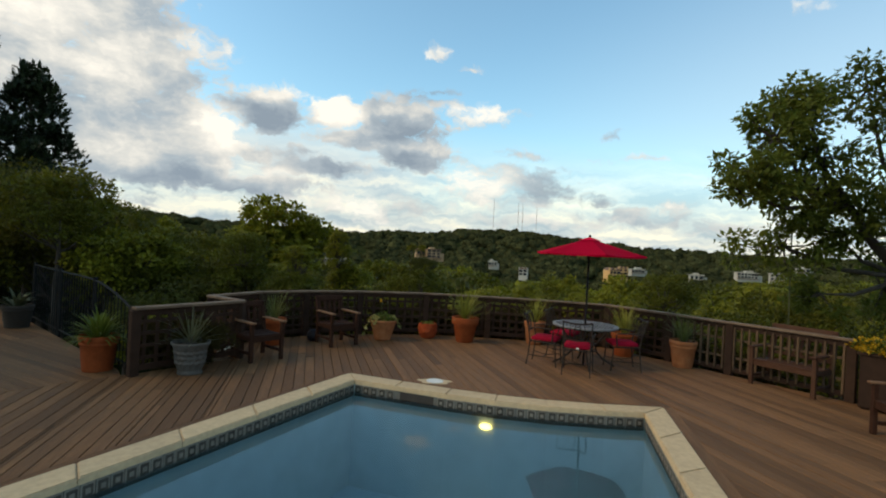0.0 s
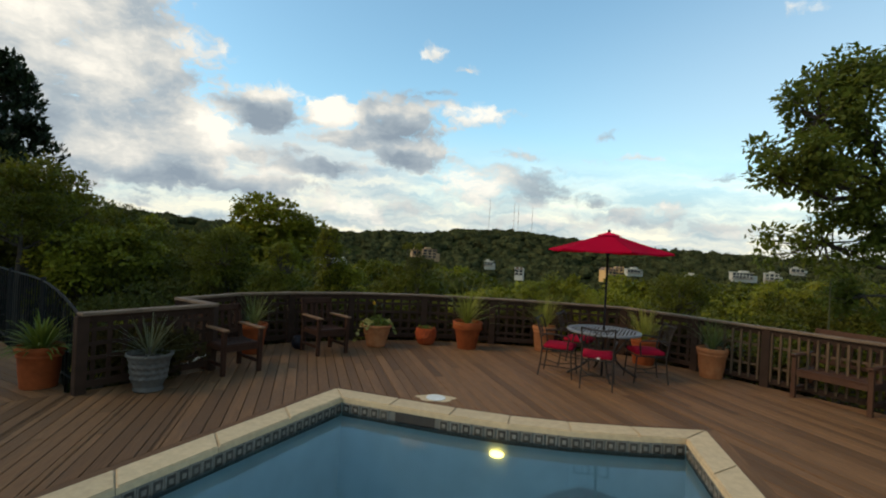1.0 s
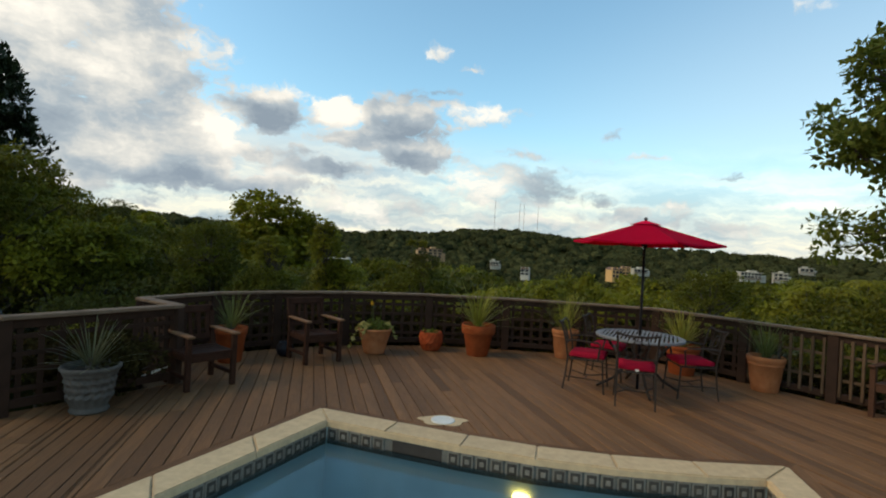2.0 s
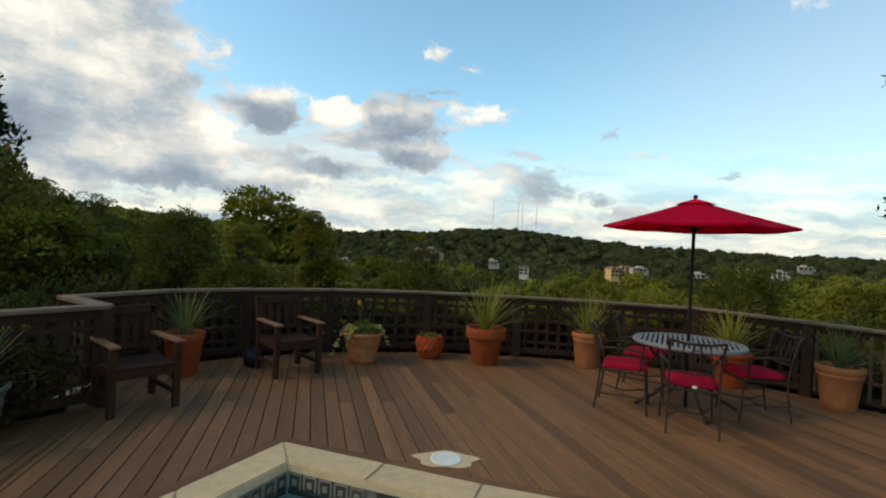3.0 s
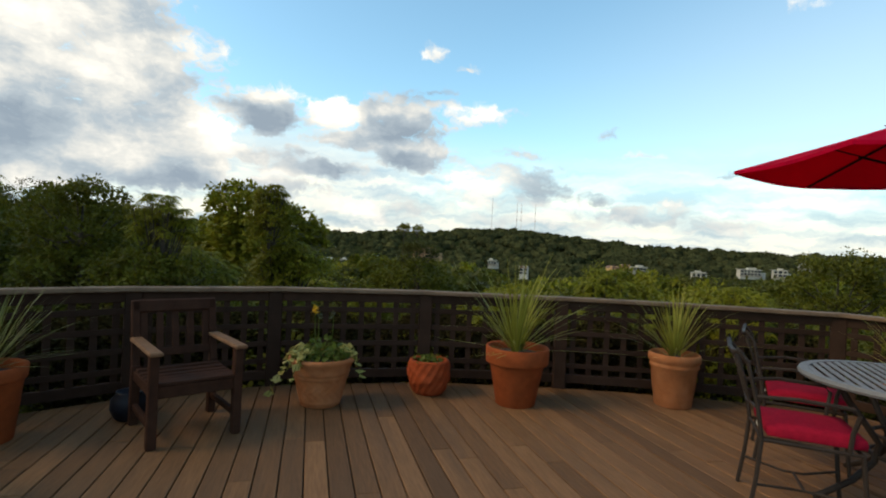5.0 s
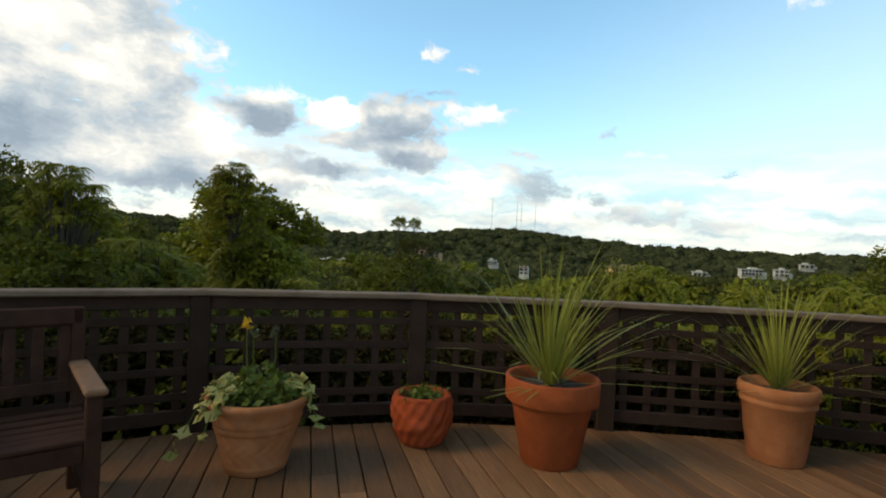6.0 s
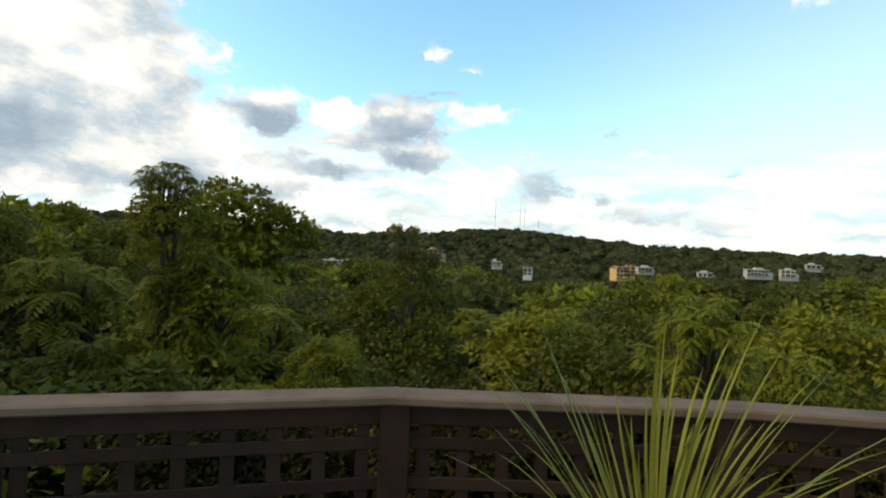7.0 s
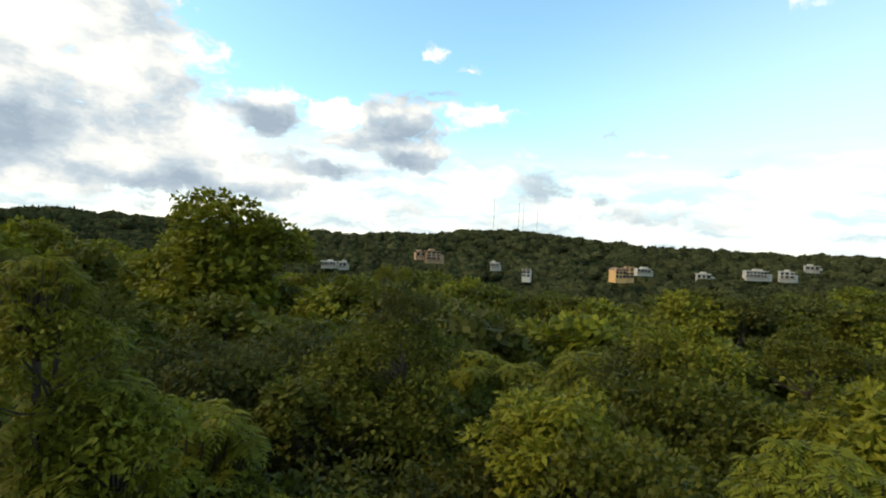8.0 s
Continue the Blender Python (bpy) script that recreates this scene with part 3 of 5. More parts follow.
def build_seat(name, width, label, category, m, wood, arm_wood, rise=0.0):
    """A slatted garden seat, its front towards -y, standing on z 0."""
    ob = thing(name, pose(0, 0, 0), label, category)
    h, d = width / 2, 0.275
    for sx in (-1, 1):
        part("leg", box((sx * h - 0.03, -d - 0.03, 0), (sx * h + 0.03, -d + 0.03, 0.615), 0.006), wood, ob)
        bm = bmesh.new()
        add_box(bm, (-0.03, -0.03, 0), (0.03, 0.03, 0.44), 0.006)
        for v in bm.verts:
            v.co.y += 0.03 * (0.44 - v.co.z)
        bmesh.ops.translate(bm, verts=bm.verts, vec=(sx * h, d, 0))
        part("leg", bm, wood, ob)
        part("back_post", box((-0.028, -0.022, 0), (0.028, 0.022, 0.50 + rise), 0.006, pose(sx * h, d, 0.41, -12, 0, 0)), wood, ob)
        part("side_apron", box((sx * h - 0.018, -d + 0.03, 0.335), (sx * h + 0.018, d - 0.03, 0.405), 0.004), wood, ob)
        part("stretcher", box((sx * h - 0.017, -d + 0.03, 0.12), (sx * h + 0.017, d - 0.02, 0.165), 0.004), wood, ob)
        bm = bmesh.new()
        add_box(bm, (sx * h - 0.042, -d - 0.075, 0.615), (sx * h + 0.042, d + 0.02, 0.645), 0.009)
        part("armrest", bm, arm_wood, ob, "worn paler wooden armrest")
    part("front_apron", box((-h + 0.03, -d - 0.012, 0.325), (h - 0.03, -d + 0.016, 0.405), 0.004), wood, ob)
    part("back_apron", box((-h + 0.03, d - 0.012, 0.335), (h - 0.03, d + 0.012, 0.4), 0.004), wood, ob)
    for k in range(6):
        y = -d - 0.02 + k * 0.087
        z = 0.41 - 0.012 * math.sin(k / 5 * math.pi)
        part("seat_slat", box((-h - 0.01, y, z), (h + 0.01, y + 0.070, z + 0.02), 0.004), wood, ob)
    back = pose(0, d, 0.41, -12, 0, 0)
    bm = bmesh.new()
    add_box(bm, (-h - 0.028, -0.022, 0.41 + rise), (h + 0.028, 0.022, 0.51 + rise), 0.012, back)
    part("top_rail", bm, wood, ob)
    part("lower_rail", box((-h + 0.02, -0.014, 0.08), (h - 0.02, 0.014, 0.14), 0.004, back), wood, ob)
    n = max(5, round(width / 0.105))
    for k in range(n):
        x = -h + (k + 0.5) * width / n
        part("back_slat", box((x - 0.024, -0.008, 0.135), (x + 0.024, 0.008, 0.415 + rise), 0.003, back), wood, ob)
    ob.matrix_world = m
    return ob


chair = build_seat("wooden_armchair", 0.54, "dark-stained slatted wooden armchair with worn pale armrests on the deck", "armchair",
                   pose(-2.12, 7.29, 0, 0, 0, facing(0.77, -0.64)), M_TEAK, M_ARM)
tagged(chair, group="wooden armchairs on the deck")
copy_thing(chair, pose(-1.13, 8.83, 0, 0, 0, facing(0.66, -0.75)))
copy_thing(chair, pose(6.44, 4.78, 0, 0, 0, facing(-0.96, 0.2)))
build_seat("garden_bench", 0.92, "brown slatted wooden garden bench standing along the baluster rail", "bench", pose(6.60, 7.12, 0, 0, 0, facing(-0.86, -0.5)), M_BENCH, M_BENCH, 0.09)


# ---- dining set ----
TABLE_AT = (3.53, 8.12)


def build_table():
    t = thing("patio_table", pose(0, 0, 0), "round grey slatted metal patio table with curved legs", "table")
    R = 0.575
    ring = lathe([(R - 0.05, 0.705), (R, 0.705), (R + 0.008, 0.72), (R, 0.74), (R - 0.05, 0.74), (R - 0.05, 0.705)], 48)
    bmesh.ops.delete(ring, geom=[f for f in ring.faces if len(f.verts) > 4], context="FACES")
    part("rim", ring, M_TABLE, t, smooth=False)
    n = 20
    for k in range(n):
        x = -R + 0.05 + (k + 0.5) * (2 * R - 0.1) / n
        half = math.sqrt(max((R - 0.03) ** 2 - x * x, 0.01))
        for y0, y1 in ((-half, half),) if abs(x) > 0.06 else ((-half, -0.05), (0.05, half)):
            part("table_slat", box((x - 0.0155, y0, 0.729), (x + 0.0155, y1, 0.736), 0.001), M_TABLE, t)
    hub = lathe([(0.028, 0.69), (0.06, 0.69), (0.06, 0.742), (0.028, 0.742), (0.028, 0.69)], 20)
    bmesh.ops.delete(hub, geom=[f for f in hub.faces if len(f.verts) > 4], context="FACES")
    part("centre_ring", hub, M_TABLE, t)
    part("under_ring", tube([(0.42 * math.cos(a * math.tau / 24), 0.42 * math.sin(a * math.tau / 24), 0.69) for a in range(25)], 0.013, 6), M_BRONZE, t)
    for k in range(4):
        a = math.radians(20 + 90 * k)
        c, s = math.cos(a), math.sin(a)
        prof = [(0.44, 0.70), (0.38, 0.6), (0.28, 0.47), (0.20, 0.36), (0.22, 0.25), (0.34, 0.13), (0.48, 0.05), (0.55, 0.012)]
        part("leg", tube([(r * c, r * s, z) for r, z in prof], 0.018, 8), M_BRONZE, t, smooth=True)
    for z, r in ((0.40, 0.20), (0.28, 0.21)):
        part("leg_ring", tube([(r * math.cos(a * math.tau / 20), r * math.sin(a * math.tau / 20), z) for a in range(21)], 0.012, 6), M_BRONZE, t)
    t.matrix_world = pose(*TABLE_AT, 0, 0, 0, -25)


build_table()


def build_umbrella():
    u = thing("patio_umbrella", pose(0, 0, 0), "open red canvas market umbrella on a dark pole through the table", "umbrella")
    part("pole", tube([(0, 0, 0.0), (0, 0, 2.25)], 0.019, 12), M_BRASS, u, "dark slim pole", smooth=True)
    R, top, edge = 0.99, 2.30, 2.02
    bm = bmesh.new()
    rings = []
    steps, side = 7, 8
    for j in range(steps + 1):
        k = j / steps
        ring = []
        for i in range(6):
            a0, a1 = i * math.tau / 6, (i + 1) * math.tau / 6
            p0, p1 = Vector((math.cos(a0), math.sin(a0), 0)), Vector((math.cos(a1), math.sin(a1), 0))
            for s in range(side):
                q = p0.lerp(p1, s / side)
                sag = math.sin(s / side * math.pi) * 0.035 * k
                z = top - (top - edge) * (k ** 0.92) - sag * 0.6
                q = q * (R * (0.06 + 0.94 * k)) * (1 - sag * 0.4)
                ring.append(bm.verts.new((q.x, q.y, z)))
        rings.append(ring)
    n = len(rings[0])
    for r0, r1 in zip(rings, rings[1:]):
        for i in range(n):
            bm.faces.new((r0[i], r1[i], r1[(i + 1) % n], r0[(i + 1) % n]))
    low = [bm.verts.new(v.co + Vector((0, 0, -0.022))) for v in rings[-1]]
    for i in range(n):
        bm.faces.new((rings[-1][i], low[i], low[(i + 1) % n], rings[-1][(i + 1) % n]))
    bmesh.ops.solidify(bm, geom=bm.faces[:], thickness=0.003)
    part("canopy", bm, M_RED, u)
    vent = lathe([(0.21, 2.268), (0.12, 2.298), (0.03, 2.325), (0.002, 2.33)], 6)
    part("vent", vent, M_RED, u, "small red vent cap")
    part("finial", lathe([(0.014, 2.31), (0.018, 2.335), (0.026, 2.348), (0.02, 2.366), (0.005, 2.374)], 14), M_BRASS, u, "dark turned finial")
    for i in range(6):
        a = i * math.tau / 6
        c, s = math.cos(a), math.sin(a)
        rib = part("rib", tube([(0.03 * c, 0.03 * s, top - 0.035), (R * 0.97 * c, R * 0.97 * s, edge - 0.012)], 0.008, 6), M_BRASS, u)
        part("strut", tube([(0.03 * c, 0.03 * s, 1.98), (0.50 * c, 0.50 * s, 2.155)], 0.005, 6), M_BRASS, rib)
    part("slider", lathe([(0.02, 1.95), (0.032, 1.96), (0.032, 2.0), (0.02, 2.01)], 14), M_BRASS, u)
    u.matrix_world = pose(*TABLE_AT, 0, 0, 0, 30)


build_umbrella()


def build_metal_chair(m):
    c = thing("metal_patio_chair", pose(0, 0, 0), "bronze metal patio armchair with a red seat cushion at the table", "chair", "chairs round the patio table")
    w, d, z = 0.225, 0.225, 0.42
    for sx in (-1, 1):
        part("leg", tube([(sx * w, -d, z), (sx * (w + 0.012), -d - 0.015, 0.2), (sx * (w + 0.02), -d - 0.035, 0)], 0.012, 6), M_BRONZE, c)
        part("leg", tube([(sx * (w - 0.01), d, z), (sx * (w - 0.005), d + 0.02, 0.2), (sx * w, d + 0.05, 0)], 0.012, 6), M_BRONZE, c)
        part("back_upright", tube([(sx * (w - 0.01), d, z), (sx * (w - 0.005), d + 0.03, 0.62), (sx * (w + 0.005), d + 0.085, 0.84), (sx * (w + 0.01), d + 0.13, 0.90)], 0.012, 6), M_BRONZE, c)
        part("armrest", tube([(sx * (w + 0.0), d + 0.03, 0.655), (sx * (w + 0.035), d - 0.15, 0.675), (sx * (w + 0.04), -d + 0.06, 0.665), (sx * (w + 0.03), -d + 0.03, 0.63),
                              (sx * (w + 0.005), -d + 0.05, 0.53), (sx * w, -d + 0.06, z)], 0.012, 6), M_BRONZE, c)
        part("stretcher", tube([(sx * (w + 0.01), -d - 0.02, 0.17), (sx * (w - 0.09), -0.05, 0.15), (sx * (w - 0.09), 0.05, 0.15), (sx * (w - 0.005), d + 0.025, 0.17)], 0.008, 6), M_BRONZE, c)
    part("seat_frame", tube([(-w, -d, z), (w, -d, z), (w - 0.01, d, z), (-w + 0.01, d, z), (-w, -d, z)], 0.011, 6), M_BRONZE, c)
    part("cross_bar", tube([(-w + 0.09, 0, 0.15), (w - 0.09, 0, 0.15)], 0.008, 6), M_BRONZE, c)
    part("top_rail", tube([(-w - 0.01, d + 0.13, 0.90), (-0.1, d + 0.14, 0.875), (0.1, d + 0.14, 0.875), (w + 0.01, d + 0.13, 0.90)], 0.013, 6), M_BRONZE, c)
    part("mid_rail", tube([(-w, d + 0.035, 0.60), (0, d + 0.05, 0.585), (w, d + 0.035, 0.60)], 0.009, 6), M_BRONZE, c)
    for x in (-0.1, -0.033, 0.033, 0.1):
        part("back_bar", tube([(x, d + 0.045, 0.59), (x * 1.3, d + 0.09, 0.75), (x, d + 0.138, 0.877)], 0.006, 6), M_BRONZE, c)
    bm = bmesh.new()
    add_box(bm, (-w + 0.005, -d - 0.02, z + 0.008), (w - 0.005, d - 0.02, z + 0.098), 0)
    bmesh.ops.subdivide_edges(bm, edges=bm.edges[:], cuts=5, use_grid_fill=True)
    for v in bm.verts:
        k = (1 - (v.co.x / w) ** 4) * (1 - ((v.co.y + 0.02) / d) ** 4)
        mid = z + 0.053
        v.co.z = mid + (v.co.z - mid) * (0.55 + 0.55 * max(k, 0))
        r = 1 - 0.03 * abs(v.co.z - mid) / 0.045
        v.co.x *= r
        v.co.y = (v.co.y + 0.02) * r - 0.02
    part("back_scroll", tube([(0.07 * math.cos(a * math.tau / 16), d + 0.088 + 0.035 * math.sin(a * math.tau / 16), 0.735 + 0.085 * math.sin(a * math.tau / 16)) for a in range(17)], 0.006, 6), M_BRONZE, c)
    cushion = part("seat_cushion", bm, M_CUSHION, c, "red padded seat cushion", smooth=True)
    part("cushion_tag", box((-0.03, d - 0.012, z + 0.02), (0.01, d - 0.006, z + 0.045), 0), M_WHITE, cushion, "small white cloth tag")
    c.matrix_world = m
    return c


mchair = build_metal_chair(pose(2.80, 8.05, 0, 0, 0, facing(0.90, -0.40)))
copy_thing(mchair, pose(3.23, 7.44, 0, 0, 0, facing(0.33, 0.94)))
copy_thing(mchair, pose(4.17, 7.95, 0, 0, 0, facing(-1, 0.05)))
copy_thing(mchair, pose(3.32, 8.78, 0, 0, 0, facing(0.85, -0.5)))


# ---- pots ----
def pot_profile(kind, r, h):
    """Outer and inner outline of a pot: rim radius r, height h."""
    if kind == "bulb":
        outer = [(0.62, 0), (0.68, 0.03), (0.86, 0.25), (0.97, 0.5), (0.99, 0.68), (0.93, 0.86), (0.90, 0.93), (0.96, 0.97), (0.94, 1.0)]
    elif kind == "urn":
        outer = [(0.62, 0), (0.66, 0.05), (0.58, 0.1), (0.62, 0.15), (0.74, 0.3), (0.8, 0.5), (0.83, 0.72), (0.86, 0.84), (0.93, 0.89), (1.0, 0.93), (1.0, 0.98), (0.96, 1.0)]
    elif kind == "roll":
        outer = [(0.70, 0), (0.72, 0.02), (0.78, 0.3), (0.80, 0.32), (0.87, 0.72), (0.92, 0.74), (0.94, 0.77), (0.92, 0.80), (0.90, 0.82), (0.98, 0.85), (1.0, 0.92), (0.98, 0.98), (0.93, 1.0)]
    elif kind == "banded":
        outer = [(0.56, 0), (0.60, 0.02), (0.61, 0.08), (0.635, 0.10)] + [(0.63 + 0.165 * q / 14, 0.12 + 0.46 * q / 14) for q in range(15)] + [(0.83, 0.60), (0.82, 0.63), (0.85, 0.68), (0.87, 0.70), (0.86, 0.74), (0.93, 0.86), (0.99, 0.92), (1.0, 0.97), (0.95, 1.0)]
    elif kind == "thin_rim":
        outer = [(0.68, 0), (0.71, 0.015), (0.92, 0.80), (0.94, 0.81), (0.98, 0.815), (1.0, 0.83), (1.03, 0.985), (1.0, 1.0)]
    else:
        outer = [(0.60, 0), (0.63, 0.015), (0.86, 0.70), (0.88, 0.715), (0.98, 0.72), (1.0, 0.735), (1.02, 0.985), (1.0, 1.0)]
    inner = [(0.90, 0.99), (0.86, 0.88), (0.84, 0.86)]
    return [(a * r, b * h) for a, b in outer + inner]


def build_pot(name, kind, r, h, mat, label, at, turn=0):
    ob = thing(name, pose(*at, 0.0, 0, 0, turn), label, "plant pot")
    wob = (lambda k, z: 0.008 * math.sin(k * math.tau * 16 + 2 * math.sin(z / h * 9)) * math.sin(z / h * 24) + 0.006 * math.sin(z / h * 40) if 0.1 < z < h * 0.85 else 0.0) if kind in ("urn",) else (lambda k, z: 0.003 * math.sin(k * math.tau * 2 + z * 7))
    if kind == "banded":
        wob = lambda k, z: 0.0045 * math.sin(k * math.tau * 18 + 2.0 * math.sin(z * 60)) * math.sin(z * 48) * (1 if 0.06 < z < h * 0.57 else 0)
    prof = pot_profile(kind, r, h)
    if kind == "urn":
        prof = prof[:4] + [(prof[4][0] + (prof[7][0] - prof[4][0]) * q / 36, prof[4][1] + (prof[7][1] - prof[4][1]) * q / 36) for q in range(37)] + prof[8:]
    bm = lathe(prof, 112 if kind in ("urn", "banded") else 48, wob)
    part("pot_body", bm, mat, ob, smooth=True)
    soil = lathe([(r * 0.855, h * 0.84), (r * 0.84, h * 0.87), (r * 0.3, h * 0.89)], 24, lambda k, z: 0.004 * math.sin(k * 50))
    part("soil", soil, M_SOIL, ob, "dark potting soil")
    return ob


def strap_leaves(seed, count, length, width, spread, base_r, z0, lean=(0, 0)):
    """Narrow arching leaves from one tuft: each a bent, tapered ribbon folded along its middle."""
    rng = random.Random(seed)
    verts = []
    for i in range(count):
        a = rng.uniform(0, math.tau)
        tilt = abs(rng.gauss(0, 1)) * spread * 0.55 + rng.random() * spread * 0.4
        l = length * rng.uniform(0.6, 1.08)
        bend = rng.uniform(0.12, 0.8) * (0.35 + tilt)
        p = Vector((math.cos(a), math.sin(a), 0)) * base_r * rng.random() + Vector((0, 0, z0))
        side = Vector((-math.sin(a), math.cos(a), 0))
        prev = None
        n = 7
        for k in range(n + 1):
            s = k / n
            t = min(tilt + bend * s * s, 1.5)
            d = Vector((math.cos(a) * math.sin(t) + lean[0] * s, math.sin(a) * math.sin(t) + lean[1] * s, math.cos(t)))
            w = width * (0.7 + 0.6 * s) * (1 - s) ** 0.6 if s < 1 else 0.0006
            w = max(w, 0.0008)
            cur = (p - side * w / 2, p + side * w / 2)
            if prev:
                verts.append([prev[0], prev[1], cur[1], cur[0]])
            prev = cur
            p = p + d.normalized() * l / n
    v = np.array([[tuple(c) for c in q] for q in verts])
    return v


def ribbon_mesh(name, quads, mat):
    me = quads_mesh(name, quads, mat)
    bm = bmesh.new()
    bm.from_mesh(me)
    bmesh.ops.remove_doubles(bm, verts=bm.verts, dist=0.00005)
    bm.to_mesh(me)
    bm.free()
    return me


def strap_plant(pot, seed, count, length, width, spread, z0, mat, label, base_r=0.035, lean=(0, 0), name="strap_leaf_plant", bulb=True):
    x, y, _ = pot.matrix_world.translation
    plant = thing(name, pose(x, y, z0), label, "plant")
    part("leaf_tuft", ribbon_mesh("leaf_tuft", strap_leaves(seed, count, length, width, spread, base_r, 0.03, lean), mat), None, plant)
    if bulb:
        part("crown_base", lathe([(0.05, -0.02), (0.055, 0.03), (0.04, 0.08), (0.025, 0.12)], 12, lambda k, z: 0.006 * math.sin(k * 30)), M_BARK, plant)
    return plant


pot_tall = build_pot("terracotta_pot", "thin_rim", 0.225, 0.50, M_TERRA, "plain terracotta pot with a straight wide rim on the deck", (-2.25, 8.45))
strap_plant(pot_tall, 3, 90, 0.68, 0.012, 1.15, 0.43, M_GRASS_DARK, "green arching strap-leaved plant in a terracotta pot")
pot_big = build_pot("terracotta_pot", "flared", 0.285, 0.53, M_TERRA, "large deep orange terracotta pot with a broad rim by the rail", (1.43, 9.80))
strap_plant(pot_big, 5, 115, 0.92, 0.017, 1.05, 0.445, M_GRASS, "large bushy strap-leaved plant with spiky yellow-green leaves", 0.05, (0.22, -0.05))
pot_roll = build_pot("terracotta_pot", "roll", 0.235, 0.50, M_TERRA_PALE, "pale terracotta pot with a rolled rim beside the rail", (2.97, 9.98))
strap_plant(pot_roll, 8, 95, 0.80, 0.014, 0.85, 0.42, M_GRASS, "upright spiky strap-leaved plant in a rolled-rim pot", 0.04)
pot_back = build_pot("terracotta_pot", "roll", 0.26, 0.46, M_TERRA, "orange terracotta pot standing behind the patio table", (4.66, 9.22))
strap_plant(pot_back, 11, 120, 0.76, 0.016, 1.05, 0.39, M_GRASS, "arching strap-leaved plant behind the table", 0.04)
pot_right = build_pot("terracotta_pot", "roll", 0.245, 0.50, M_TERRA_PALE, "pale terracotta pot with a rolled rim at the rail corner", (5.48, 8.42))
strap_plant(pot_right, 14, 100, 0.66, 0.012, 1.1, 0.43, M_GRASS_DARK, "sparse spiky dark green plant in a pale pot", 0.04)
urn = build_pot("stone_urn", "urn", 0.262, 0.46, M_URN, "grey cast-stone urn with a carved body on the deck", (-2.67, 6.17))
strap_plant(urn, 17, 55, 0.60, 0.018, 1.1, 0.40, M_AGAVE, "grey-green spiky strap-leaved plant in a stone urn", 0.05)
pot_fern = build_pot("terracotta_pot", "roll", 0.255, 0.50, M_TERRA, "dark orange terracotta pot beside the iron fence", (-3.93, 6.08))
# soil colour darkens this pot's body for the shade beside the fence
pot_far = build_pot("stone_pot", "roll", 0.27, 0.44, M_SOIL, "dark brown stone pot, darkened for shade, beside the iron fence", (-7.35, 8.75))


def broad_plant(pot, seed, count, length, width, spread, z0, mat, label, name):
    """A clump of broad arching leaves, each folded along its midrib."""
    rng = random.Random(seed)
    quads = []
    for i in range(count):
        a, tilt, l = rng.uniform(0, math.tau), rng.uniform(0.1, spread), length * rng.uniform(0.6, 1.1)
        side = Vector((-math.sin(a), math.cos(a), 0))
        p, prev, n = Vector((math.cos(a) * 0.05, math.sin(a) * 0.05, 0)), None, 6
        for k in range(n + 1):
            s = k / n
            t = tilt + 1.1 * s * s
            d = Vector((math.cos(a) * math.sin(t), math.sin(a) * math.sin(t), math.cos(t)))
            w = width * math.sin(math.pi * min(0.08 + s * 0.9, 1)) + 0.002
            cur = (p - side * w / 2 + Vector((0, 0, w * 0.15)), p, p + side * w / 2 + Vector((0, 0, w * 0.15)))
            if prev:
                quads += [[prev[0], prev[1], cur[1], cur[0]], [prev[1], prev[2], cur[2], cur[1]]]
            prev = cur
            p = p + d * l / n
    x, y, _ = pot.matrix_world.translation
    plant = thing(name, pose(x, y, z0), label, "plant")
    part("leaf_clump", ribbon_mesh("leaf_clump", np.array([[tuple(c) for c in q] for q in quads]), mat), None, plant)
    return plant


broad_plant(pot_fern, 2, 150, 0.50, 0.028, 1.5, 0.43, M_HERB, "leafy fern with broad arching green leaves in a pot", "fern")
broad_plant(pot_far, 4, 30, 0.45, 0.06, 1.0, 0.36, M_AGAVE, "grey-green leafy plant in a small pot", "leafy_plant")


# flower pot with trailing ivy
pot_flower = build_pot("terracotta_pot", "banded", 0.285, 0.42, M_TERRA_PALE, "pale weathered terracotta bowl pot with raised bands", (-0.31, 9.55))


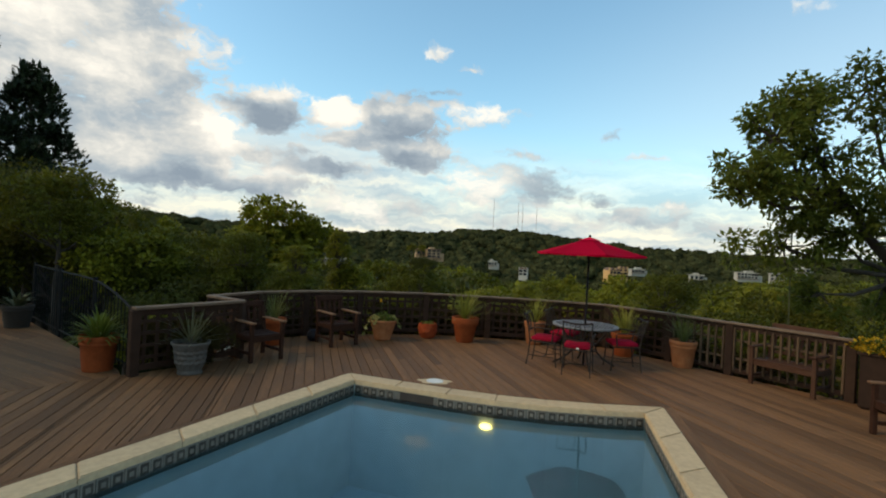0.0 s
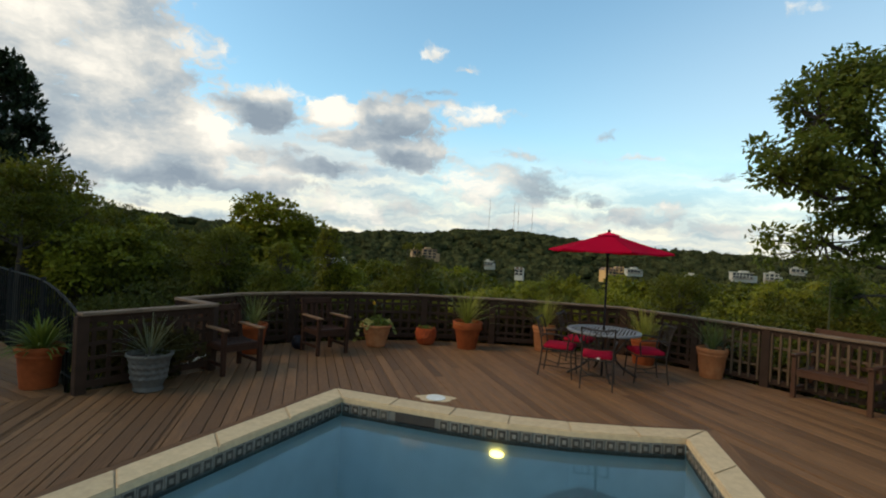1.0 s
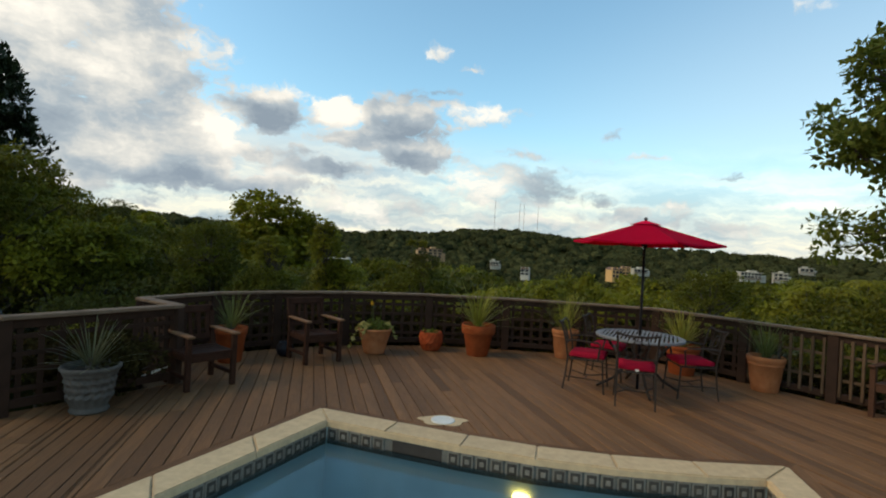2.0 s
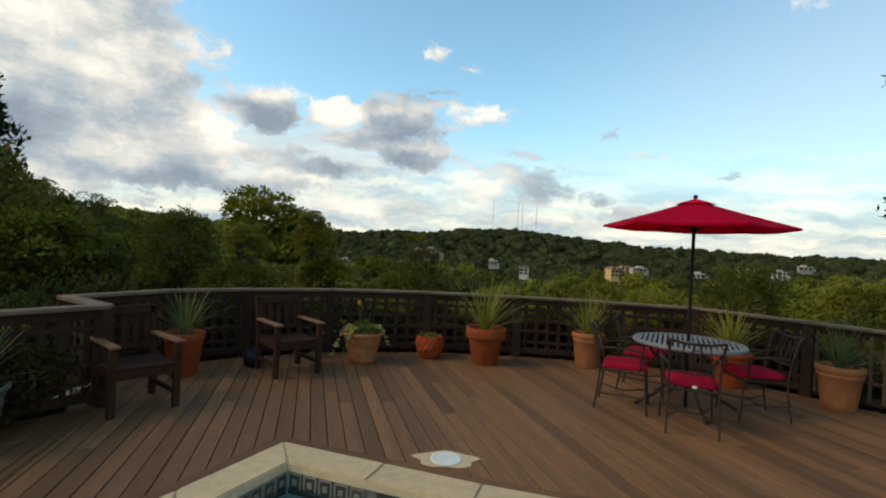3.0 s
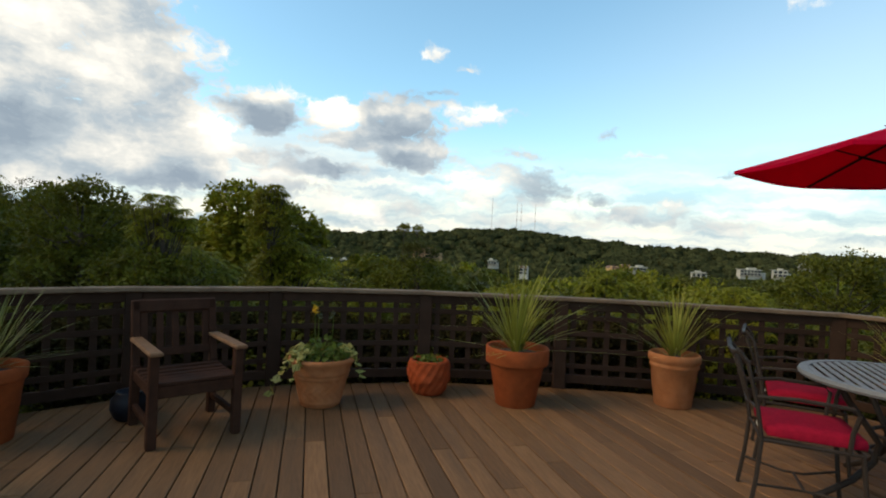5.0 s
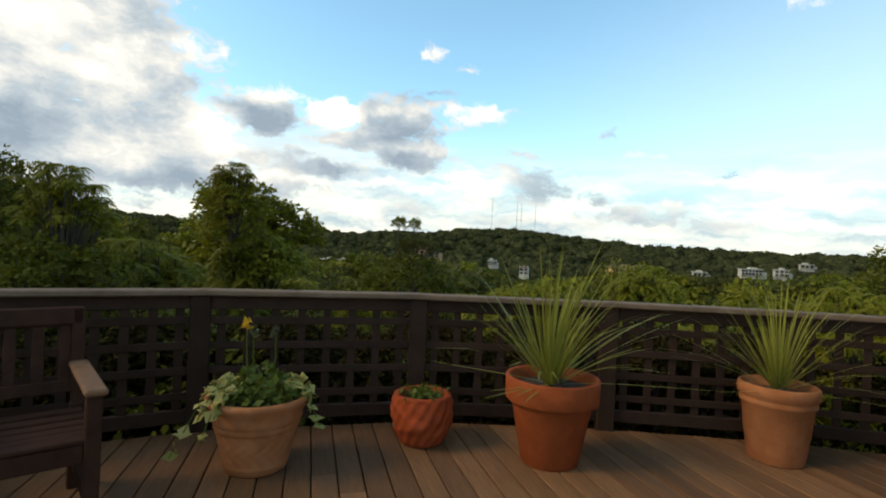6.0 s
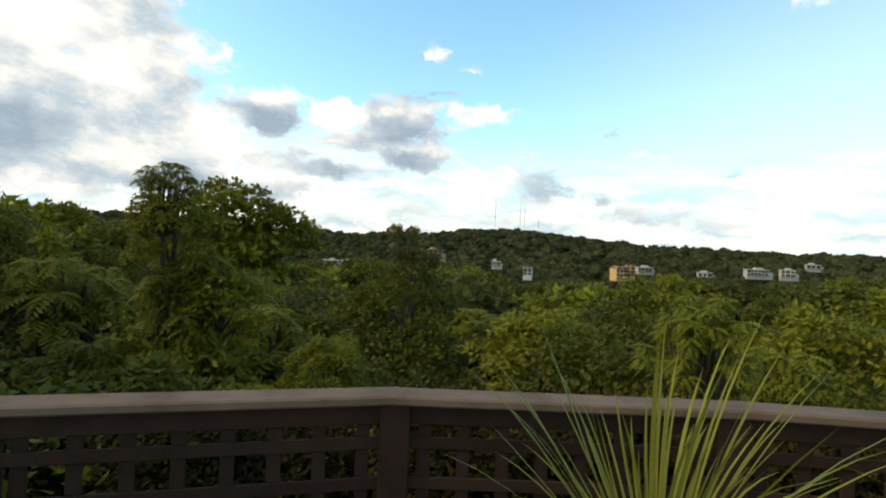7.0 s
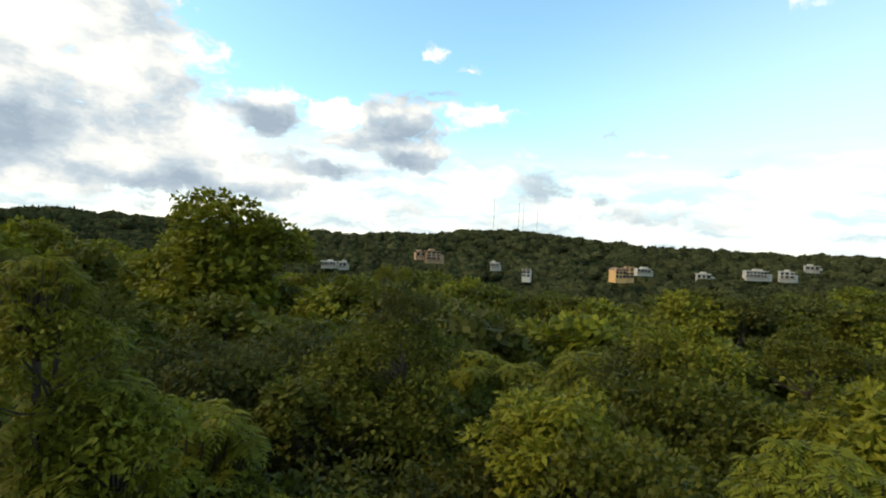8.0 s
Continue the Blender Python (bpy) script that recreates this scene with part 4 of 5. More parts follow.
def build_flowers():
    rng = np.random.default_rng(7)
    x, y, _ = pot_flower.matrix_world.translation
    plant = thing("mixed_flower_plant", pose(x, y, 0.38), "low green herbs with trailing variegated ivy and one orange flower", "plant")
    n = 420
    a, r = rng.uniform(0, math.tau, n), 0.25 * np.sqrt(rng.uniform(0, 1, n))
    c = np.stack([r * np.cos(a), r * np.sin(a), rng.uniform(0.02, 0.2, n) * (1.2 - r / 0.3)], 1)
    part("herb_leaves", quads_mesh("herb_leaves", leaf_quads(rng, c, c * 3, 0.06, 0.045, 0.0), M_HERB), None, plant, "low green herb leaves")
    rnd = random.Random(3)
    for k in range(9):
        ang = rnd.uniform(2.4, 4.6) if k < 6 else rnd.uniform(-0.5, 0.7)
        l = rnd.uniform(0.02, 0.17) if k < 6 else rnd.uniform(0.02, 0.10)
        pts = [Vector((math.cos(ang) * q, math.sin(ang) * q, 0.06 + 0.05 * math.sin(q * 9) - (max(q - 0.27, 0) * 1.6))) for q in np.linspace(0.15, 0.29 + l, 6)]
        runner = part("ivy_runner", tube(pts, 0.003, 5), M_HERB, plant)
        cs = np.array([tuple(pts[i].lerp(pts[i + 1], rnd.random())) for i in range(5) for _ in range(2)])
        part("ivy_leaf", quads_mesh("ivy_leaf", leaf_quads(rng, cs, np.tile([0, -0.6, 0.4], (len(cs), 1)), 0.085, 0.075, 0.1), M_IVY), None, runner, "variegated cream and green ivy leaves")["kind"] = "stuff"
    for px, py, h, orange in ((-0.06, -0.05, 0.44, True), (-0.04, 0.0, 0.40, False), (0.08, 0.02, 0.40, False)):
        stem = part("flower_stem", tube([(px * 0.6, py, 0), (px, py, h * 0.6), (px, py - 0.01, h)], 0.005, 6), M_HERB, plant)
        cs = np.tile([[px, py - 0.01, h]], (14, 1)) + rng.normal(0, 0.012, (14, 3))
        part("flower_head", quads_mesh("flower_head", leaf_quads(rng, cs, rng.normal(0, 1, (14, 3)), 0.045, 0.028, 0), M_YELLOW if orange else M_AGAVE), None, stem,
             "orange-yellow flower" if orange else "faded flower head")


build_flowers()


# round red pot with a moulded front
def build_face_pot():
    ob = thing("moulded_pot", pose(0.62, 10.02, 0, 0, 0, -6), "small round red terracotta pot with a swirling moulded relief", "plant pot")

    def relief(k, z):
        a = (k * 360 - 270 + 540) % 360 - 180
        t = z / 0.33
        v = 0.020 * math.exp(-((a / 34) ** 2) - ((t - 0.45) / 0.22) ** 2)
        if 0.08 < t < 0.95:
            v += 0.007 * math.sin(a * 0.09 + 1.5 * math.sin(t * 9)) * math.sin(t * 11 + a * 0.03) + 0.004 * math.sin(a * 0.3 - t * 17)
        return v
    prof = [(0.125, 0), (0.14, 0.01)] + [(0.145 + 0.06 * math.sin(min(z / 0.33 * 1.05, 1) * math.pi * 0.72), z) for z in np.linspace(0.03, 0.32, 30)] + [(0.17, 0.33), (0.155, 0.32), (0.15, 0.28)]
    part("pot_body", lathe(prof, 120, relief), M_TERRA_RED, ob, smooth=True)
    part("soil", lathe([(0.152, 0.275), (0.14, 0.285), (0.04, 0.29)], 20), M_SOIL, ob, "dark potting soil")
    rng = np.random.default_rng(9)
    plant = thing("trailing_herb", pose(0.62, 10.02, 0.30), "low green herb growing in the moulded pot", "plant")
    c = np.stack([rng.normal(0, 0.07, 140), rng.normal(0, 0.06, 140), rng.uniform(0, 0.06, 140)], 1)
    part("herb_leaves", quads_mesh("herb_leaves", leaf_quads(rng, c, c * 4, 0.05, 0.03, 0), M_HERB), None, plant)


build_face_pot()


dark = thing("glazed_pot", pose(-1.62, 8.98, 0), "small round dark blue glazed pot behind the armchair", "plant pot")
part("pot_body", lathe([(0.07, 0), (0.10, 0.02), (0.13, 0.09), (0.125, 0.16), (0.09, 0.2), (0.095, 0.215), (0.08, 0.21), (0.07, 0.18)], 28), material("dark_glaze", (0.006, 0.006, 0.010), 0.5, vary=0.2, bump=0.05, specular=0.2), dark, smooth=True)


# tall planter with yellow flowers at the end of the rail
def build_planter():
    p = thing("wooden_planter", pose(7.32, 6.16, 0, 0, 0, -50), "dark tall wooden planter box at the end of the rail", "planter")
    part("planter_body", box((-0.27, -0.27, 0.03), (0.27, 0.27, 0.80), 0.01), M_RAIL, p)
    for sx in (-1, 1):
        for sy in (-1, 1):
            part("foot", box((sx * 0.2 - 0.04, sy * 0.2 - 0.04, 0), (sx * 0.2 + 0.04, sy * 0.2 + 0.04, 0.04), 0.004), M_RAIL, p)
    part("rim", box((-0.30, -0.30, 0.78), (0.30, 0.30, 0.82), 0.006), M_RAIL, p)
    rng = np.random.default_rng(5)
    f = thing("yellow_flowers", pose(7.32, 6.16, 0.82), "dense bush of small yellow flowers in a planter", "flowers")
    n = 1100
    v = rng.normal(0, 1, (n, 3))
    v /= np.linalg.norm(v, axis=1)[:, None]
    v[:, 2] = np.abs(v[:, 2])
    c = v * np.array([0.42, 0.42, 0.20]) * rng.uniform(0.75, 1.05, (n, 1)) * (1 + 0.15 * np.sin(v[:, :1] * 9))
    part("leaves", quads_mesh("leaves", leaf_quads(rng, c * 0.93, v, 0.07, 0.04), M_HERB), None, f)
    part("blossoms", quads_mesh("blossoms", leaf_quads(rng, c[:700] * 1.05, v[:700], 0.05, 0.045, 0), M_YELLOW), None, f, "small yellow blossoms")


build_planter()


# round lid and loose things on the deck
def build_lid():
    lid = thing("skimmer_lid", pose(0.85, 6.42, 0.0), "white round plastic skimmer lid in a pale patch of the deck", "lid")
    part("lid_disc", lathe([(0.125, 0.002), (0.125, 0.012), (0.115, 0.017), (0.09, 0.018), (0.085, 0.014), (0.02, 0.014)], 32), M_WHITE, lid)
    pts = [((0.2 + 0.02 * math.sin(3 * a) + 0.02 * math.sin(7 * a)) * math.cos(a) * 1.2, (0.15 + 0.02 * math.sin(5 * a)) * math.sin(a)) for a in np.linspace(0, math.tau, 28, endpoint=False)]
    part("collar", prism(pts, 0.001, 0.006), M_COPING, lid, "ragged pale cement collar")


build_lid()
pipe = thing("white_pipe", pose(0, 0, 0), "white plastic pipe leaning low behind the lattice rail", "pipe")
part("pipe_body", tube([(-2.84, 6.86, 0.02), (-2.44, 7.16, 0.23)], 0.016, 8), M_WHITE, pipe, smooth=True)


# ---- trees ----
def crown_points(seed, clumps, per, shape, clump_r, flat=0.8):
    """Leaf places in a crown made of many loose clumps, and the way each leaf points."""
    rng = np.random.default_rng(seed)
    v = rng.normal(0, 1, (clumps, 3))
    v /= np.linalg.norm(v, axis=1)[:, None]
    v[:, 2] = np.where(v[:, 2] < -0.35, -v[:, 2], v[:, 2])
    cen = v * np.array(shape) * (rng.uniform(0.35, 1.0, (clumps, 1)) ** 0.6)
    rad = clump_r * rng.uniform(0.55, 1.25, clumps)
    idx = np.repeat(np.arange(clumps), per)
    o = rng.normal(0, 1, (len(idx), 3))
    o /= np.linalg.norm(o, axis=1)[:, None]
    o[:, 2] = np.where(o[:, 2] < -0.5, -o[:, 2] * 0.6, o[:, 2])
    p = cen[idx] + o * np.array([1, 1, flat]) * (rad[idx] * rng.uniform(0.45, 1.08, len(idx)) ** 0.6)[:, None]
    return rng, cen, p, o


def build_tree(name, seed, label, category, mat, shape, trunk_h, clumps, per, clump_r, leaf, width, droop=0.3, trunk_r=0.12, limbs=12, group=""):
    """A tree whose base is at z 0; its crown's middle is at trunk_h."""
    t = thing(name, pose(0, 0, 0), label, category, group)
    rng, cen, p, o = crown_points(seed, clumps, per, shape, clump_r)
    up = np.array([0, 0, trunk_h])
    part("crown", quads_mesh("crown", leaf_quads(rng, p + up, o, leaf, width, droop), mat), None, t)
    bm = bmesh.new()
    rnd = random.Random(seed)
    fork = trunk_h - shape[2] * 0.55
    add_tube(bm, [(0, 0, -9.0), (0, 0, -0.6), (0.03 * trunk_h * rnd.uniform(-1, 1), 0.02 * trunk_h, fork * 0.5), (0, 0, fork), (0, 0, trunk_h + shape[2] * 0.4)],
             [trunk_r * 1.5, trunk_r * 1.25, trunk_r, trunk_r * 0.8, trunk_r * 0.2], 7)
    for c in cen[np.argsort(-np.linalg.norm(cen, axis=1))][:limbs]:
        e = Vector(c + up)
        s = Vector((0, 0, fork + rnd.uniform(-0.1, 0.5) * shape[2]))
        mid = s.lerp(e, 0.5) + Vector((0, 0, -0.08 * shape[2]))
        add_tube(bm, [s, mid, e], [trunk_r * 0.45, trunk_r * 0.3, trunk_r * 0.1], 5)
    part("trunk", bm, M_BARK, t)
    return t


def place(t, x, y, z, turn, s, sz=None):
    t.matrix_world = Matrix.LocRotScale((x, y, z), Euler((0, 0, radians(turn))), (s, s, sz or s))
    return t


def copy_tree(t, x, y, z, turn, s, sz=None):
    c = copy_thing(t, Matrix())
    return place(c, x, y, z, turn, s, sz)


def frond_crown(seed, shape, centre, clumps, per, length):
    """Leaflets of long feathery leaves that arch out of each clump and hang at the tip."""
    rng = np.random.default_rng(seed)
    v = rng.normal(0, 1, (clumps, 3))
    v /= np.linalg.norm(v, axis=1)[:, None]
    v[:, 2] = np.where(v[:, 2] < -0.3, -v[:, 2], v[:, 2])
    cen = v * np.array(shape) * rng.uniform(0.35, 0.9, (clumps, 1))
    cen[:, 2] += centre
    quads = []
    for c in cen:
        for k in range(per):
            a = (k + rng.uniform(0, 0.6)) / per * math.tau
            out = Vector((math.cos(a), math.sin(a), 0))
            side = Vector((-math.sin(a), math.cos(a), 0))
            l = length * rng.uniform(0.7, 1.2)
            rise = rng.uniform(0.1, 0.8)
            p = Vector(c)
            n = 8
            for i in range(1, n + 1):
                s = i / n
                d = (out + Vector((0, 0, rise - 1.9 * s))).normalized()
                p = p + d * l / n
                w = 0.30 * l * math.sin(math.pi * min(0.25 + s * 0.7, 1))
                for sg in (-1, 1):
                    tip = p + side * sg * w + d * w * 0.35 + Vector((0, 0, -0.35 * w))
                    mid = p.lerp(tip, 0.5)
                    across = d * w * 0.24
                    quads.append([tuple(p), tuple(mid + across), tuple(tip), tuple(mid - across)])
            tip = p + d * l * 0.16
            quads.append([tuple(p), tuple(p.lerp(tip, 0.5) + side * 0.02), tuple(tip), tuple(p.lerp(tip, 0.5) - side * 0.02)])
    return cen, np.array(quads)


def build_frond_tree(seed):
    t = thing("sumac_tree", pose(0, 0, 0), "light green tree with feathery drooping leaves below the deck", "tree", "feathery trees below the deck")
    cen, quads = frond_crown(seed, (1.35, 1.35, 1.45), 3.6, 50, 8, 0.5)
    part("crown", quads_mesh("crown", quads, M_LEAF_LIGHT), None, t)
    bm = bmesh.new()
    add_tube(bm, [(0, 0, -9), (0, 0, 1.8), (0.1, 0, 3.2), (0, 0, 4.4)], [0.14, 0.1, 0.07, 0.02], 7)
    for c in cen:
        add_tube(bm, [(0, 0, 1.8 + 0.4 * c[2] / 4), Vector((c[0] * 0.5, c[1] * 0.5, 0.4 * c[2] + 1.0)), Vector(c)], [0.045, 0.03, 0.012], 5)
    part("trunk", bm, M_BARK, t)
    return t


KINDS = {
    "oak": (M_LEAF, "leafy green oak on the slope below the deck", (1.5, 1.5, 1.5), 42, 140, 0.5, 0.125, 0.07, 0.2),
    "light": (M_LEAF_LIGHT, "light green tree with drooping leaves below the deck", (1.4, 1.4, 1.5), 40, 135, 0.46, 0.165, 0.07, 0.45),
    "dense": (M_LEAF, "dense dark green shrubby tree on the slope", (1.6, 1.6, 1.3), 48, 125, 0.45, 0.10, 0.07, 0.1),
    "shade": (M_LEAF_SHADE, "near-black filler shrub added for shade by the deck", (1.5, 1.5, 1.3), 46, 110, 0.48, 0.15, 0.09, 0.2),
    "olive": (M_LEAF_OLIVE, "olive green bushy tree on the slope", (1.5, 1.5, 1.4), 44, 128, 0.48, 0.11, 0.06, 0.25),
}
NEAR_MODELS = {}
for i, (kind, (mat, label, shape, clumps, per, cr, leaf, width, droop)) in enumerate(KINDS.items()):
    NEAR_MODELS[kind] = []
    for j in range(2):
        NEAR_MODELS[kind].append(build_tree("hillside_tree", 20 + i * 5 + j, label, "tree", mat, shape, 3.6, clumps, per, cr, leaf, width, droop, 0.09, 10, "trees on the near slope"))
FAR_MODELS = [build_tree("valley_tree", 60 + j, "broad green tree in the wooded valley", "tree", m, (3.0, 3.0, 2.5), 6.5, 44, 52, 1.0, 0.42, 0.3, 0.15, 0.2, 6, "trees in the valley")
              for j, m in enumerate((M_LEAF, M_LEAF_OLIVE, M_LEAF_LIGHT, M_LEAF))]
FROND_MODELS = [build_frond_tree(91), build_frond_tree(92)]
NEAR_MODELS["frond"] = FROND_MODELS
used = set()


def plant_tree(models, pick, x, y, top, r, turn):
    """Stands a model so that its crown's top is at height top and its half width is r."""
    model = models[pick % len(models)]
    near_kind = not model.name.startswith("valley")
    top0, r0 = (5.4, 1.9) if near_kind else (9.6, 3.7)
    s = r / r0
    sz = s * (0.9 + 0.2 * (pick % 2))
    if model.name in used:
        return copy_tree(model, x, y, top - top0 * sz, turn, s, sz)
    used.add(model.name)
    return place(model, x, y, top - top0 * sz, turn, s, sz)


def canopy_top(x, y):
    """Height of the treetops over the slope."""
    az = math.degrees(math.atan2(x - 0.7, y + 1))
    d = y - 9.5
    top = 0.98 - 0.034 * d
    top += 2.2 * min(max((-az - 14) / 16, 0), 1) * min(d / 6 + 0.2, 1) + 1.5 * min(max((-az - 30) / 8, 0), 1)
    top += 1.0 * min(max((az - 22) / 12, 0), 1) * (1 if d < 10 else 0.3)
    return top


def build_slope_trees():
    rnd = random.Random(12)
    names = [k for k in KINDS if k != "shade"]
    y = 12.2
    while y < 27:
        step = 2.0 + (y - 12) * 0.06
        reach = 5 + y * 0.95
        x = -reach
        while x < reach:
            px, py = x + rnd.uniform(-0.5, 0.5) * step, y + rnd.uniform(-0.5, 0.5) * step
            kind = names[int(rnd.random() * 4)] if rnd.random() < 0.8 else "frond"
            r = rnd.uniform(1.2, 2.1) * (1 + (y - 12) * 0.03)
            plant_tree(NEAR_MODELS[kind], rnd.randint(0, 1), px, py, canopy_top(px, py) + rnd.uniform(-1.5, 0.5), r, rnd.uniform(0, 360))
            x += step
        y += step
    y = 28.0
    while y < 75:
        step = 4.0 + (y - 28) * 0.04
        reach = y * 1.02
        x = -reach
        while x < reach:
            px, py = x + rnd.uniform(-0.5, 0.5) * step, y + rnd.uniform(-0.5, 0.5) * step
            plant_tree(FAR_MODELS, rnd.randint(0, 3), px, py, canopy_top(px, py) + rnd.uniform(-2.4, 1.2), rnd.uniform(2.4, 4.2), rnd.uniform(0, 360))
            x += step
        y += step


build_slope_trees()
# trees that stand out: beside the deck, and one whose top breaks the skyline
for kind, x, y, top, r in (
        ("frond", -2.15, 13.4, 2.5, 0.5), ("light", -2.1, 13.5, 2.1, 0.6), ("light", -1.8, 13.8, 1.5, 0.9), ("frond", -2.0, 13.7, 1.75, 0.95), ("light", -2.1, 13.9, 0.9, 1.3), ("frond", -2.65, 11.1, 2.1, 0.6), ("oak", -2.62, 10.95, 1.5, 0.8), ("oak", -2.8, 11.3, 1.3, 1.0), ("dense", -2.7, 11.4, 0.5, 1.2),
        ("oak", -4.35, 12.2, 2.4, 0.9), ("oak", -4.3, 12.3, 1.7, 1.2), ("dense", -4.2, 12.4, 0.9, 1.5), ("light", -0.45, 20.0, 2.15, 0.28), ("light", -0.05, 20.0, 2.12, 0.26), ("olive", 0.05, 20.1, 1.85, 0.8), ("dense", 0.0, 20.3, 1.6, 1.7), ("dense", 0.3, 20.0, 0.6, 2.2), ("light", 6.3, 21.0, 1.35, 1.7), ("olive", 5.4, 20.4, 0.9, 1.8), ("light", -0.4, 13.2, 0.75, 0.5),
        ("frond", 4.1, 10.75, 1.32, 0.55), ("light", 4.0, 10.9, 0.7, 0.7), ("frond", 3.3, 13.3, 1.5, 0.85), ("frond", 3.2, 13.5, 0.8, 1.2), ("frond", -2.0, 15.2, 1.2, 1.4), ("frond", -0.6, 14.2, 0.3, 1.2), ("oak", 1.8, 12.9, 0.3, 0.95), ("frond", -1.3, 13.0, 0.5, 0.9), ("frond", -2.7, 13.2, 0.9, 0.9), ("frond", -3.8, 14.6, 1.8, 1.5),
        # three tall shade crowns, unseen at the left, added to darken the deck
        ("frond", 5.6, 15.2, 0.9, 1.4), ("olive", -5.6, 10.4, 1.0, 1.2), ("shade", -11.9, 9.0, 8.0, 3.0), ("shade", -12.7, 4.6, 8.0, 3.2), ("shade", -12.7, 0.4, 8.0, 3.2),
        # low shade shrubs: dark leaves added to blacken the gaps behind the lattice
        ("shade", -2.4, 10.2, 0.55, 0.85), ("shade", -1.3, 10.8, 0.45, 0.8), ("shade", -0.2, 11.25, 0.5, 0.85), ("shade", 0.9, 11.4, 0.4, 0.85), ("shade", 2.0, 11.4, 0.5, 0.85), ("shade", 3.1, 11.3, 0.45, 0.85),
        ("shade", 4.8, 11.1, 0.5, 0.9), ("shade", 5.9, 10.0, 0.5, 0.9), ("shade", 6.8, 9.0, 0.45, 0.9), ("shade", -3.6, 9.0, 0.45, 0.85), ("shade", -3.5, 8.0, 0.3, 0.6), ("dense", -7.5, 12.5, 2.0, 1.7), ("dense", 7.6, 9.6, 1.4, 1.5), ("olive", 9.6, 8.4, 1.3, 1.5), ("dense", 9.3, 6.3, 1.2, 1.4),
        ("oak", 6.6, 11.5, 0.9, 1.3), ("dense", 3.6, 11.9, 0.6, 1.0), ("dense", 5.3, 12.6, 1.0, 1.3), ("olive", -9.6, 12.8, 2.6, 2.0), ("dense", -11.5, 11.0, 2.9, 2.0), ("oak", -10.2, 15.5, 3.2, 2.0),
        ("light", -4.8, 9.3, 0.55, 1.0), ("dense", 9.6, 11.2, 1.9, 1.6), ("oak", 7.4, 13.6, 1.9, 1.0), ("dense", 7.5, 13.8, 1.1, 1.6)):
    plant_tree(NEAR_MODELS[kind], 1, x, y, top, r, x * 77 % 360)
# more shade shrubs along the rail, added to keep the lattice gaps dark
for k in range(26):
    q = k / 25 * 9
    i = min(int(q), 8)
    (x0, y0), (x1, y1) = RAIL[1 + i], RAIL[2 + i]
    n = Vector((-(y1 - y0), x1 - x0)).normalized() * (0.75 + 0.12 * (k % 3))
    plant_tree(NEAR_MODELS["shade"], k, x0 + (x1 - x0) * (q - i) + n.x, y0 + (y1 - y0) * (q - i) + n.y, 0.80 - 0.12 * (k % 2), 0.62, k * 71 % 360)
plant_tree(FAR_MODELS, 2, -14.0, 42.0, 5.8, 3.6, 40)
plant_tree(FAR_MODELS, 2, -13.4, 41.5, 3.6, 4.6, 110)
plant_tree(FAR_MODELS, 2, -13.0, 41.0, 1.2, 5.0, 200)
plant_tree(FAR_MODELS, 2, -11.0, 44.0, 4.4, 3.4, 150)
plant_tree(FAR_MODELS, 2, -16.5, 45.0, 3.4, 3.2, 250)
for models in list(NEAR_MODELS.values()) + [FAR_MODELS]:
    for i, model in enumerate(models):
        if model.name not in used:
            plant_tree(models, i, -8.0 + 1.5 * i, 17.0, canopy_top(-8.0, 17.0) - 0.6, 1.3, 40)


def build_junipers():
    for k, (x, y, h, r) in enumerate(((-19.4, 19.0, 14.5, 5.2), (-16.9, 20.2, 10.9, 3.9), (-15.3, 18.4, 7.4, 2.6))):
        rng = np.random.default_rng(80 + k)
        t = thing("juniper_tree", pose(x, y, -2.6), "tall dark juniper with an uneven pointed crown", "tree", "junipers beside the deck")
        n = 100
        s = rng.uniform(0, 1, n)
        a = rng.uniform(0, math.tau, n)
        rr = r * (1 - s) ** 0.75 * rng.uniform(0.45, 1.05, n)
        cen = np.stack([rr * np.cos(a), rr * np.sin(a), 1.2 + s * (h - 1.2)], 1)
        idx = np.repeat(np.arange(n), 120)
        o = rng.normal(0, 1, (len(idx), 3))
        o /= np.linalg.norm(o, axis=1)[:, None]
        p = cen[idx] + o * np.array([0.6, 0.6, 0.75]) * (rng.uniform(0.3, 1.0, (len(idx), 1)) ** 0.5) * rng.uniform(0.6, 1.2, (n, 1))[idx]
        part("crown", quads_mesh("crown", leaf_quads(rng, p, o + np.array([0, 0, 0.6]), 0.30, 0.14, -0.2), M_LEAF_DARK), None, t)
        part("trunk", tube([(0, 0, -0.5), (0.1, 0, h * 0.5), (0, 0, h * 0.95)], [0.3, 0.2, 0.04], 8), M_BARK, t)


build_junipers()


